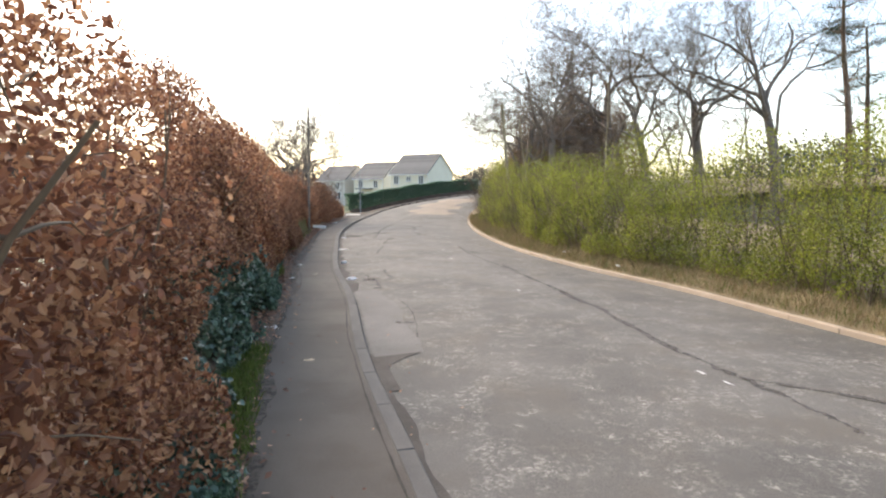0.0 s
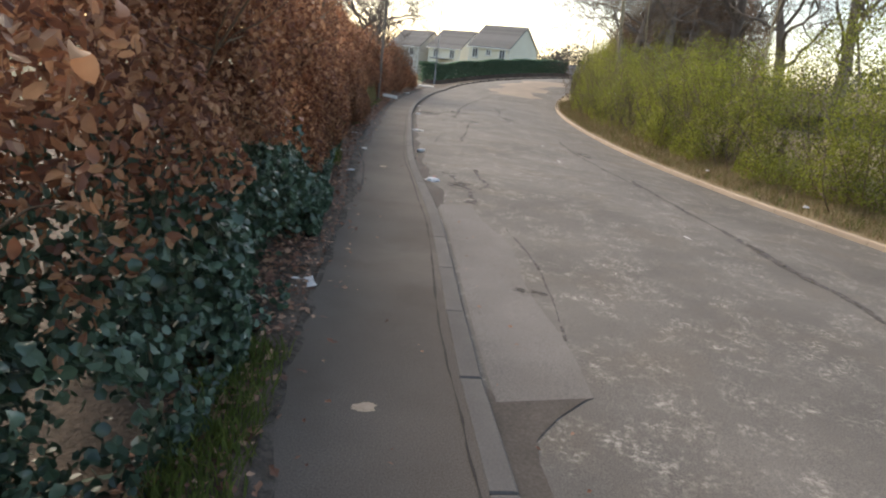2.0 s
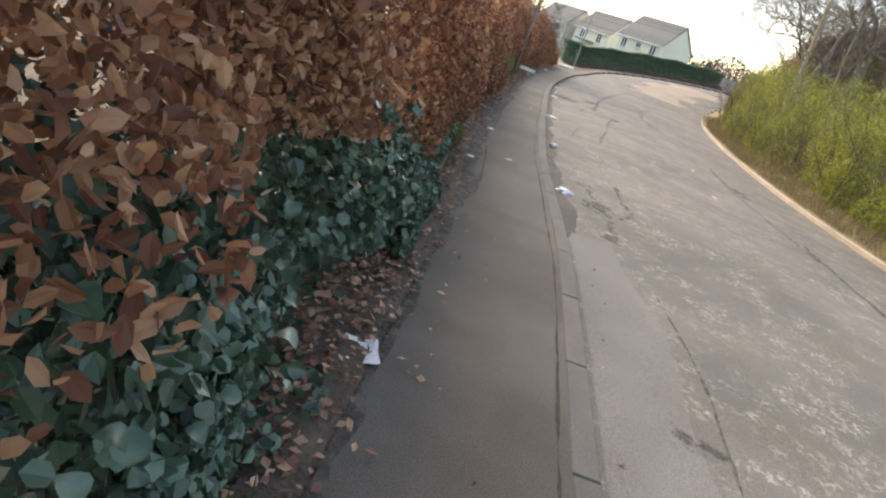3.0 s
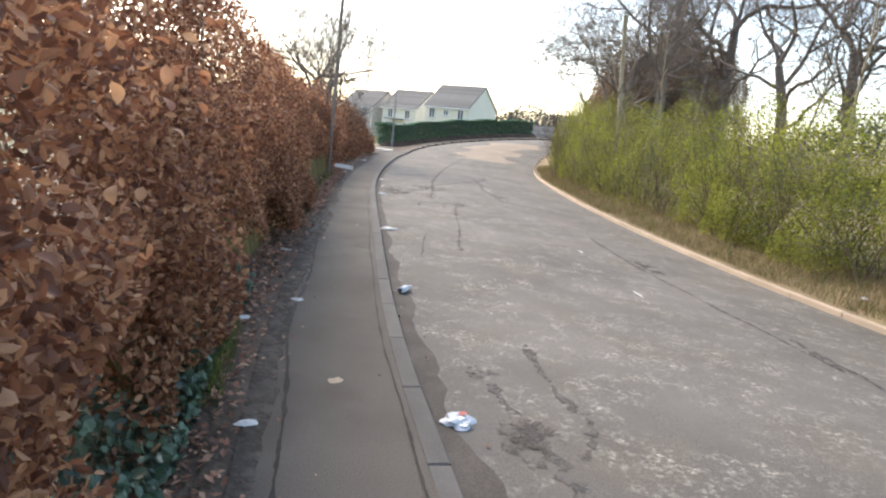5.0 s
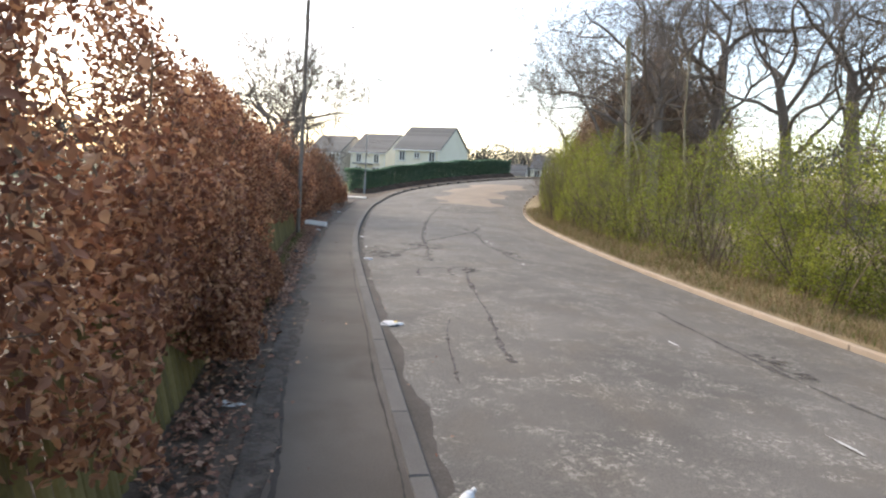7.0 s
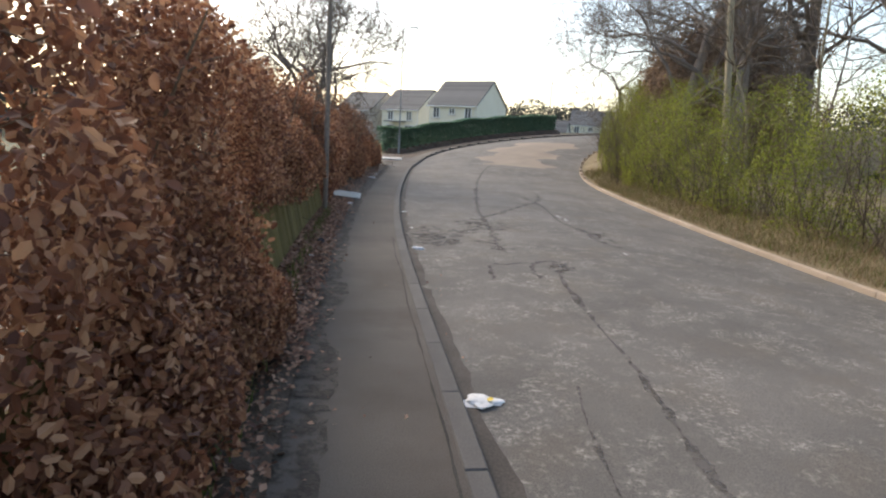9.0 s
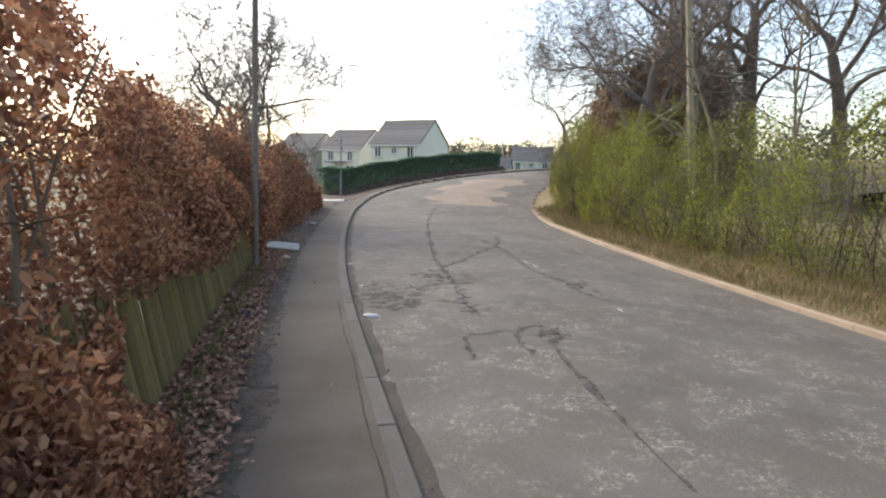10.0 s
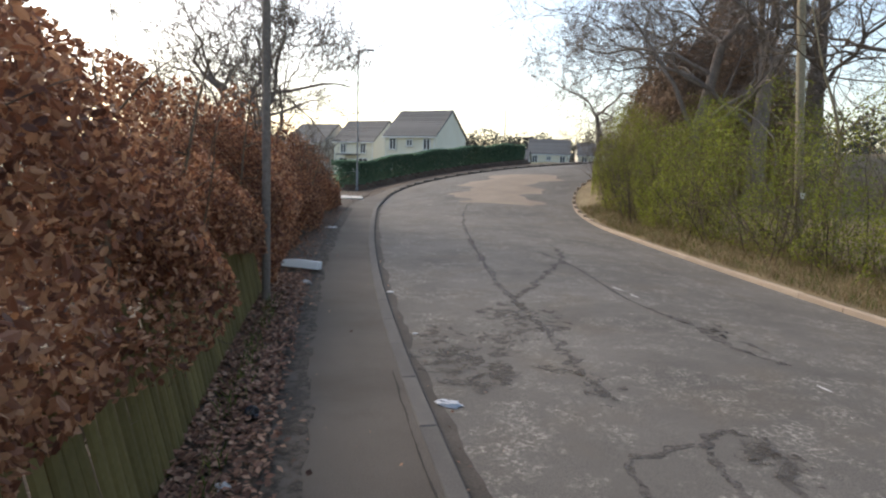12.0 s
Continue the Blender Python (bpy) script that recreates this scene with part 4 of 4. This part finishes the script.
seam("tar_seam", [(2.75, 5.2), (3.2, 4.95), (3.6, 4.7), (4.4, 4.3)], 0.12, M_TAR, TAR, seed=10, lift=0.006)
seam("tar_seam", [(0.56, 19.82), (0.75, 17.5), (1.1, 15.6), (1.5, 13.6)], 0.08, M_TAR, TAR, seed=12)
seam("tar_seam", [(-0.27, 6.4), (-0.29, 7.0), (-0.34, 7.8), (-0.45, 8.6), (-0.7, 9.6)], 0.025, M_TAR, TAR, seed=13)
DAMP = "damp dark stain on the asphalt"


def damp(x, y, rx, ry, seed, turn=0.0):
    """A damp area of three ragged, overlapping blots."""
    rnd = np.random.default_rng(seed)
    for i in range(3):
        a, r = i * 2.1 + rnd.uniform(-0.4, 0.4), rnd.uniform(0.4, 0.7)
        ex, ey = math.cos(a) * rx * r, math.sin(a) * ry * r
        px, py = x + ex * math.cos(turn) - ey * math.sin(turn), y + ex * math.sin(turn) + ey * math.cos(turn)
        k = rnd.uniform(0.5, 0.8)
        blot("damp_stain", px, py, rx * k, ry * k, M_DAMP, DAMP, seed + i, turn + rnd.normal() * 0.4, lift=0.004 + 0.0012 * i, ragged=0.5)


for x, y, rx, ry, seed, turn in ((-3.51, 24.17, 0.42, 0.95, 121, 0.15), (-2.78, 25.57, 0.36, 0.7, 132, 0.0), (-2.61, 23.47, 0.16, 0.5, 143, 0.2), (-0.78, 25.07, 0.14, 0.6, 154, 0.3),
                                 (-1.42, 11.8, 0.17, 0.22, 165, 0.0), (-1.66, 12.7, 0.09, 0.18, 176, 0.0), (-0.52, 7.75, 0.14, 0.08, 187, 0.0), (1.0, 17.6, 0.16, 0.5, 198, 0.2), (-1.86, 22.17, 0.14, 0.3, 209, 0.0)):
    damp(x, y, rx, ry, seed, turn)
# a smooth strip of newer asphalt beside the kerb, ending in a square cut
rows = []
for y in np.linspace(6.02, 10.4, 22):
    xl = float(np.interp(y, LEFT[:100, 1], LEFT[:100, 0]))
    wr = 0.58 + 0.03 * math.sin(y * 3.1) - 0.1 * max(0, y - 9)
    xs = np.array([0.06, 0.2, wr * 0.6, wr])
    ys = y + xs * 0.35
    rows.append(np.c_[xl + xs, ys, road_lift(xl + xs, ys, 0.005)])
sheet("asphalt_patch", np.stack(rows, 0), M_PATCH, "structure", "smooth strip of newer asphalt beside the kerb", "road patch")
rows = []
for y in np.linspace(4.9, 6.02, 8):
    xl = float(np.interp(y, LEFT[:100, 1], LEFT[:100, 0]))
    wr = 0.16 + 0.38 * max(0, (y - 5.62) / 0.4) ** 1.5
    xs = np.array([0.02, 0.08, wr * 0.6, wr])
    ys = y + xs * 0.35
    rows.append(np.c_[xl + xs, ys, road_lift(xl + xs, ys, 0.007)])
sheet("gutter_damp", np.stack(rows, 0), M_GUTTER, "structure", "dark damp hollow at the end of the patch", "road patch")
# gritty gutter along the kerb
for y0, y1, amp, seed in ((1.0, 6.2, 0.13, 31), (6.2, 10.2, 0.03, 32), (10.2, 14.6, 0.24, 33), (14.6, 21.0, 0.17, 34), (21.0, 34.0, 0.16, 35), (34, 46, 0.14, 36)):
    ys = np.linspace(y0, y1, int((y1 - y0) * 9))
    s_at = np.array([left_s(y) for y in ys])
    wd = amp * (0.75 + 0.5 * np.array([noise.noise((y * 1.3, seed, 0)) + 0.35 * noise.noise((y * 5, seed, 2)) for y in ys]))
    wd[0], wd[-1] = 0.02, 0.02
    rows = []
    for f in (0.0, 0.5, 1.0):
        P = left_pt(s_at, -(0.004 + wd * f))
        rows.append(np.c_[P, road_lift(P[:, 0], P[:, 1], 0.003 + 0.006 * (1 - f))])
    sheet("gutter_grit", np.stack(rows, 1), M_GUTTER, "structure", "dark grit and damp gathered along the kerb", "gutter")
S, F = np.meshgrid(np.linspace(left_s(46), left_s(46) + 9, 24), np.linspace(0.42, 0.8, 10), indexing="ij")
F = F + 0.06 * np.sin(S * 1.9) + 0.03 * np.sin(S * 5.0)
sheet("worn_patch", road_pt(S, F, 0.006), M_SAND, "structure", "sandy worn patch across the bend", "road patch")
# worn remains of the centre line
for i, (x, y, l, w, tn) in enumerate(((-1.13, 27.17, 0.35, 0.05, -0.2), (-1.06, 26.72, 0.3, 0.05, -0.2), (-0.76, 23.37, 0.2, 0.05, -0.15), (2.45, 5.35, 0.18, 0.05, -0.25), (2.55, 5.05, 0.2, 0.05, -0.25), (1.35, 10.2, 0.25, 0.04, -0.25), (0.25, 15.5, 0.35, 0.05, -0.2), (0.05, 18.0, 0.25, 0.05, -0.2))):
    blot("road_marking", x, y, w * 0.35, l * 0.35, M_LINE, "worn fleck of white centre line", 60 + i, -tn, ragged=0.6, lift=0.01)
# joint along the pavement
seam("pavement_joint", [tuple(left_pt(left_s(y), 0.84 + 0.03 * math.sin(y * 2))) for y in np.arange(10.3, 17.5, 0.8)], 0.035, M_JOINT, "dark joint along the pavement's edge strip", on_road=False, lift=0.004, seed=14)
seam("pavement_joint", [tuple(left_pt(left_s(y), 0.17 + 0.012 * math.sin(y * 2))) for y in np.arange(2.0, 24, 1.2)], 0.02, M_JOINT, "dark joint between kerb and pavement", on_road=False, lift=0.004, seed=15)
# soil spread over the pavement's inner edge
ys = np.linspace(1.0, 40, 300)
s_at = np.array([left_s(y) for y in ys])
wd = np.array([0.07 + 0.1 * smoothstep(9, 13, y) + 0.06 * smoothstep(14.5, 18, y) + 0.12 * noise.noise((y * 0.9, 5, 0)) + 0.07 * noise.noise((y * 4, 9, 0)) for y in ys])
rows = []
for f in (0.0, 0.6, 1.0):
    P = left_pt(s_at, 1.03 - wd * f)
    rows.append(np.c_[P, 0.012 - 0.009 * f + height(P[:, 0], P[:, 1])])
sheet("soil_edge", np.stack(rows, 1), M_SOIL, "structure", "soil and leaf mould creeping over the pavement", "verge")

# ---- paling fence ----
fence = holder("paling_fence", Matrix(), "low green-stained timber paling fence under the hedge", "fence")
pal = []
for v in range(4):
    bm = bmesh.new()
    prof = [(0.048 * math.cos(a), -0.026 * math.sin(a)) for a in np.linspace(0, math.pi, 6)]
    rings = []
    for z in (0.0, 0.4, 0.84 + 0.03 * v):
        rings.append([bm.verts.new((px * (1.0 - 0.03 * z), py, z + (0.01 * math.sin(px * 60 + v) if z > 0.5 else 0))) for px, py in prof])
    for lo, hi in zip(rings[:-1], rings[1:]):
        for i in range(6):
            j = (i + 1) % 6
            bm.faces.new((lo[i], lo[j], hi[j], hi[i]))
    bm.faces.new(rings[-1])
    bmesh.ops.recalc_face_normals(bm, faces=bm.faces[:])
    me = bpy.data.meshes.new("paling")
    bm.to_mesh(me)
    bm.free()
    me.materials.append(M_PALING)
    pal.append(me)
s = left_s(11.6)
k = 0
while s < left_s(26.5):
    c, c2 = left_pt(s, 1.5), left_pt(s + 0.05, 1.5)
    a = math.atan2(c2[1] - c[1], c2[0] - c[0])
    child("paling", pal[k % 4], fence, m=Matrix.LocRotScale((c[0], c[1], -0.02 + 0.012 * math.sin(k * 2.4)), Euler((radians(-11 + 0.8 * math.sin(k * 1.7)), radians(0.7 * math.sin(k * 0.9)), a)), None))
    s += 0.113
    k += 1
for hz in (0.22, 0.68):
    tb = Tubes()
    pts = [(*left_pt(left_s(y), 1.535 + hz * 0.19), hz) for y in np.arange(11.6, 26.6, 0.7)]
    tb.add(pts, [0.028] * len(pts), 4)
    child("rail", tb.mesh("rail", M_PALING), fence)
for y in np.arange(11.8, 26.5, 1.9):
    c = left_pt(left_s(y), 1.6)
    part("post", box_bm(0.09, 0.09, 0.9, (0, 0, 0), 0.01), M_PALING, fence, m=pose(c[0], c[1], -0.05, 0, -10, 0))

# ---- leaf litter, grass ----
def scatter_left(n, y0, y1, o0, o1, z):
    y = rng.uniform(y0, y1, n)
    s = np.interp(y, LEFT[:100, 1], LEFT_S[:100])
    P = left_pt(s, o0 + (o1 - o0) * rng.beta(1.6, 1.2, n))
    return np.c_[P, z + rng.uniform(0, 0.02, n)]


def flat_leaves(name, p, lo, hi, mat, label):
    n = len(p)
    size = rng.uniform(lo, hi, n)
    a = rng.uniform(0, 2 * math.pi, n)
    d = np.c_[np.cos(a), np.sin(a), rng.normal(0, 0.25, n)]
    e = np.c_[-np.sin(a), np.cos(a), rng.normal(0, 0.35, n)]
    c = p + np.array([0, 0, 0.012])
    v = np.stack([c - d * size[:, None] * 0.5, c + e * size[:, None] * 0.3 + [0, 0, 0.006], c + d * size[:, None] * 0.5, c - e * size[:, None] * 0.3], 1)
    f = np.arange(n)[:, None] * 4 + np.array([[0, 1, 2, 3]])
    ob = new(name, array_mesh(name, v.reshape(-1, 3), f, mat))
    return tagged(ob, label, "leaves", kind="stuff")


flat_leaves("fallen_leaves", np.concatenate([scatter_left(8500, 18.6, 27.6, 0.94, 1.5, 0.02), scatter_left(5600, 0, 18.6, 1.0, 1.45, 0.02), scatter_left(1200, 27, 40, 1.0, 1.5, 0.02),
                                             scatter_left(260, 1, 28, 0.75, 1.05, 0.004)]), 0.025, 0.065, M_FALLEN, "brown fallen leaves heaped along the fence foot")
flat_leaves("leaf_scraps", scatter_left(110, 2, 30, 0.15, 0.95, 0.0), 0.012, 0.035, M_FALLEN, "stray leaf scraps on the pavement")
flat_leaves("road_leaves", np.array([(x, y, float(road_lift(x, y, 0.0))) for x, y in [left_pt(left_s(y), -abs(rng.normal(0.12, 0.15)) - 0.03) for y in rng.uniform(3, 30, 90)]]), 0.012, 0.04, M_FALLEN, "leaf scraps along the gutter")


def blades(name, p, lo, hi, mat, label, lean=0.35):
    n = len(p)
    h = rng.uniform(lo, hi, n)
    a = rng.uniform(0, 2 * math.pi, n)
    w = np.c_[np.cos(a), np.sin(a), 0 * a] * 0.004
    tip = p + np.c_[rng.normal(0, lean, n) * h, rng.normal(0, lean, n) * h, h]
    mid = (p + tip) / 2 + np.c_[0 * a, 0 * a, 0.12 * h]
    v = np.stack([p - w, p + w, mid + w * 0.7, tip, mid - w * 0.7], 1)
    k = np.arange(n)[:, None] * 5
    f = np.concatenate([k + np.array([[0, 1, 2]]), k + np.array([[0, 2, 4]]), k + np.array([[4, 2, 3]])])
    ob = new(name, array_mesh(name, v.reshape(-1, 3), f, mat))
    return tagged(ob, label, "grass", kind="stuff")


blades("grass_tuft", np.concatenate([scatter_left(3800, 3.6, 6.3, 1.0, 1.35, 0.01), scatter_left(700, 1.5, 3.6, 1.02, 1.3, 0.01)]), 0.03, 0.12, M_GRASS, "green grass tuft at the hedge foot")
blades("grass_tuft", np.concatenate([scatter_left(500, 11.8, 13.0, 1.15, 1.4, 0.01), scatter_left(500, 17, 26, 1.2, 1.36, 0.01)]), 0.05, 0.16, M_GRASS, "thin green grass by the fence")


def scatter_right(n, s0, s1, o0, o1):
    s, o = rng.uniform(s0, s1, n), rng.uniform(o0, o1, n)
    P = right_pt(s, o)
    return np.c_[P, bank_z(o) + height(P[:, 0], P[:, 1]) - 0.02]


blades("dry_grass", scatter_right(26000, right_s(1), right_s(41), 0.16, 1.5), 0.06, 0.26, M_DRYGRASS, "dry straw-coloured grass on the bank", 0.5)
blades("bank_grass", scatter_right(16000, right_s(1), right_s(41), 0.2, 1.3), 0.05, 0.18, M_GRASS, "fresh green grass among the dry", 0.45)

# ---- litter ----
def crumple(name, x, y, sx, sy, sz, mat, label, seed, z=0.0, turn=0.0, category="litter", spots=()):
    """A crushed scrap: a faceted lump with sharp folds."""
    rnd = np.random.default_rng(seed)
    bm = bmesh.new()
    bmesh.ops.create_icosphere(bm, subdivisions=3, radius=0.5)
    off = Vector((seed * 1.7, 0, 0))
    for v in bm.verts:
        k = 1 + 0.55 * noise.noise(v.co * 3.1 + off) + 0.3 * noise.noise(v.co * 8 + off)
        v.co = Vector((v.co.x * sx * k, v.co.y * sy * k, max(-0.1, v.co.z) * sz * k))
    low = min(v.co.z for v in bm.verts)
    for v in bm.verts:
        v.co.z -= low
    me = bpy.data.meshes.new(name)
    bm.to_mesh(me)
    bm.free()
    me.materials.append(mat)
    ob = new(name, me)
    ob.matrix_world = pose(x, y, z, 0, 0, turn)
    for sxy, m2, rr in spots:
        b2 = bmesh.new()
        bmesh.ops.create_circle(b2, cap_ends=True, segments=14, radius=rr)
        for v in b2.verts:
            v.co.z += 0.004 * math.sin(v.co.x * 90)
        part("print", b2, m2, ob, m=Matrix.Translation((sxy[0], sxy[1], sz * 0.75)))
    return tagged(ob, label, category)


def rz(x, y):
    return float(road_lift(x, y, 0.004))


def flat_card(name, x, y, w, h, turn, label, bars):
    """A flat sheet of printed paper with slightly lifted corners."""
    bm = bmesh.new()
    bmesh.ops.create_grid(bm, x_segments=6, y_segments=6, size=0.5)
    for v in bm.verts:
        v.co = Vector((v.co.x * w, v.co.y * h, 0.004 + 0.012 * (abs(v.co.x * v.co.y) * 4) + 0.004 * noise.noise(v.co * 9)))
    bmesh.ops.solidify(bm, geom=bm.faces[:], thickness=0.0012)
    me = bpy.data.meshes.new(name)
    bm.to_mesh(me)
    bm.free()
    me.materials.append(M_PAPER)
    ob = new(name, me)
    ob.matrix_world = pose(x, y, 0.004, 0, 0, turn)
    for bx, by, bw, bh in bars:
        part("print", box_bm(bw, bh, 0.001, (bx, by, 0.007)), M_PLASTIC, ob, "faded grey print")
    return tagged(ob, label, "litter")


flat_card("paper", -2.07, 7.09, 0.15, 0.19, 28, "white printed leaflet lying flat on the pavement", ((-0.02, 0.04, 0.09, 0.05), (0.0, -0.02, 0.1, 0.012), (0.0, -0.045, 0.1, 0.012), (0.01, -0.07, 0.06, 0.012)))
crumple("crisp_packet", -1.8, 11.89, 0.17, 0.16, 0.07, M_PLASTIC, "torn clear and white food wrapper in the gutter", 3, rz(-1.77, 11.75), spots=(((0.02, 0.02), M_RED, 0.025),))
crumple("crisp_packet", -3.0, 18.24, 0.22, 0.17, 0.05, M_PAPER, "crumpled white wrapper with a yellow corner on the road", 5, rz(-2.95, 18.24), 20, spots=(((0.04, -0.04), M_YELLOW, 0.022),))
crumple("crisp_packet", -3.74, 23.07, 0.2, 0.09, 0.05, M_PLASTIC, "grey-white crushed wrapper against the kerb", 7, rz(-3.8, 23.07), -30, spots=(((0.01, 0.0), M_BLACK, 0.012),))
crumple("paper_scrap", -3.9, 15.55, 0.17, 0.07, 0.045, M_PAPER, "white paper scrap at the pavement's edge", 11, 0.004, -5)
crumple("paper_cup_lid", -3.24, 13.68, 0.1, 0.08, 0.02, M_PAPER, "flat white cup lid on the pavement", 13, 0.003)
crumple("paper_scrap", -3.49, 13.0, 0.13, 0.07, 0.03, M_PAPER, "thin white scrap in the leaf mould", 15, 0.02, 40)
crumple("paper_scrap", -2.89, 11.45, 0.12, 0.05, 0.03, M_PAPER, "pale torn scrap by the hedge foot", 17, 0.01, 20)
crumple("paper_scrap", -2.58, 12.12, 0.1, 0.07, 0.006, M_KERB2, "flattened pale scrap on the pavement", 19, 0.001, 50)
crumple("paper_scrap", -1.31, 5.7, 0.1, 0.07, 0.006, M_KERB2, "flattened pale scrap on the pavement", 23, 0.001, 20)
crumple("paper_scrap", -5.39, 26.87, 0.16, 0.08, 0.06, M_PAPER, "torn white card in the fallen leaves", 25, 0.02, -35)
crumple("paper_scrap", -5.95, 33.67, 0.24, 0.12, 0.05, M_PAPER, "white scrap at the hedge foot", 27, 0.01)
crumple("paper_scrap", -4.29, 26.82, 0.09, 0.07, 0.03, M_PAPER, "small white scrap in the gutter", 29, rz(-4.35, 26.82))
crumple("paper_scrap", -3.97, 24.87, 0.05, 0.04, 0.02, M_PAPER, "small white scrap in the gutter", 31, rz(-4.03, 24.87))
crumple("paper_scrap", -4.93, 21.77, 0.09, 0.06, 0.03, M_PAPER, "pale scrap among fallen leaves", 33, 0.03)
crumple("paper_scrap", -3.98, 16.76, 0.1, 0.05, 0.02, M_KERB2, "pale scrap at the pavement's edge", 35, 0.01, 30)
crumple("black_bag", -5.01, 22.62, 0.1, 0.1, 0.1, M_BLACK, "small crumpled black plastic bag in the leaves", 37, 0.02)
crumple("paper_scrap", 3.9, 13.1, 0.08, 0.06, 0.04, M_PAPER, "white scrap caught in the bank grass", 39, 0.05)
crumple("paper_scrap", 3.35, 16.3, 0.09, 0.06, 0.05, M_PAPER, "white scrap caught in the bank grass", 41, 0.05)


def bottle(x, y, turn):
    ob = holder("plastic_bottle", pose(x, y, rz(x, y) + 0.034, 0, 0, turn), "empty clear plastic bottle lying in the gutter", "bottle")
    tb = Tubes()
    tb.add([(0, 0, 0), (0.005, 0, 0), (0.12, 0, 0), (0.15, 0, 0), (0.18, 0, 0), (0.2, 0, 0)], [0.026, 0.032, 0.033, 0.03, 0.014, 0.013], 14)
    child("body", tb.mesh("body", M_PLASTIC), ob)
    tb = Tubes()
    tb.add([(0.195, 0, 0), (0.213, 0, 0), (0.2135, 0, 0)], [0.016, 0.016, 0.001], 12)
    child("cap", tb.mesh("cap", M_WHITE), ob)
    tb = Tubes()
    tb.add([(0.05, 0, 0), (0.1, 0, 0)], [0.0338, 0.0338], 14)
    child("paper_label", tb.mesh("paper_label", M_PAPER), ob)


bottle(-2.42, 14.5, 65)


def can(x, y, turn):
    ob = holder("drink_can", pose(x, y, 0.036, 0, 0, turn), "crushed red drink can at the fence foot", "can")
    tb = Tubes()
    tb.add([(0, 0, 0), (0.006, 0, 0), (0.04, 0.006, -0.004), (0.085, 0, 0), (0.092, 0, 0)], [0.022, 0.031, 0.027, 0.031, 0.022], 14)
    child("body", tb.mesh("body", M_RED), ob)
    for sx in (0.0, 0.092):
        tb = Tubes()
        tb.add([(sx - 0.001, 0, 0), (sx + 0.001, 0, 0)], [0.022, 0.001 if sx else 0.022], 14)
        child("end", tb.mesh("end", M_GALV), ob)


can(-4.18, 16.8, 75)


def foam_box(x, y, turn):
    """A long white packing tray, broken at one end."""
    ob = holder("foam_packing", pose(x, y, 0.05, -8, 4, turn), "broken white foam packing block on the leaf litter", "litter")
    bm = box_bm(0.6, 0.2, 0.12, (0, 0, 0), 0.012)
    bmesh.ops.subdivide_edges(bm, edges=bm.edges[:], cuts=2)
    for v in bm.verts:
        if v.co.x < -0.2:
            v.co.x += 0.05 * noise.noise(v.co * 14)
            v.co.z *= 0.8
        v.co += Vector((0, 0, 0.006 * noise.noise(v.co * 7)))
    part("block", bm, M_WHITE, ob)
    bm = box_bm(0.16, 0.1, 0.05, (-0.4, 0.02, 0.0), 0.01)
    part("fragment", bm, M_PAPER, ob)


foam_box(-5.65, 27.85, -8)

# ---- kerb stones, last ----
def kerb(name, point, s0, s1, length, prof, mat, label, top):
    """Kerb stones end to end along an edge, each a piece of its own."""
    ob = holder(name, Matrix(), label, "kerb", kind="structure")
    metas = []
    for v in range(3):
        bm = box_bm(length - 0.003, prof[0], prof[1], (0, 0, -prof[1]), 0.009)
        for vert in bm.verts:
            vert.co += Vector((0, 0, 0.003 * noise.noise(vert.co * 5 + Vector((v * 3.0, 0, 0)))))
        me = bpy.data.meshes.new("kerb_stone")
        bm.to_mesh(me)
        bm.free()
        me.materials.append(mat)
        metas.append(me)
    k = 0
    for s in np.arange(s0, s1, length):
        a, b = point(s, prof[0] / 2), point(s + length, prof[0] / 2)
        c = (a + b) / 2
        z = float(height(c[0], c[1])) + top + 0.0015 * math.sin(k * 1.9)
        child("kerb_stone", metas[k % 3], ob, m=Matrix.LocRotScale((c[0], c[1], z), Euler((0.004 * math.sin(k * 2.7), 0, math.atan2(b[1] - a[1], b[0] - a[0]))), None))
        k += 1


kerb("kerb_left", left_pt, 0.2, LEFT_S[-20], 0.88, (0.125, 0.25), M_KERB, "old grey concrete kerb between pavement and road", 0.006)
kerb("kerb_right", right_pt, 0.2, RIGHT_S[-20], 0.88, (0.11, 0.3), M_KERB2, "pale sandy concrete kerb along the bank", -0.09)
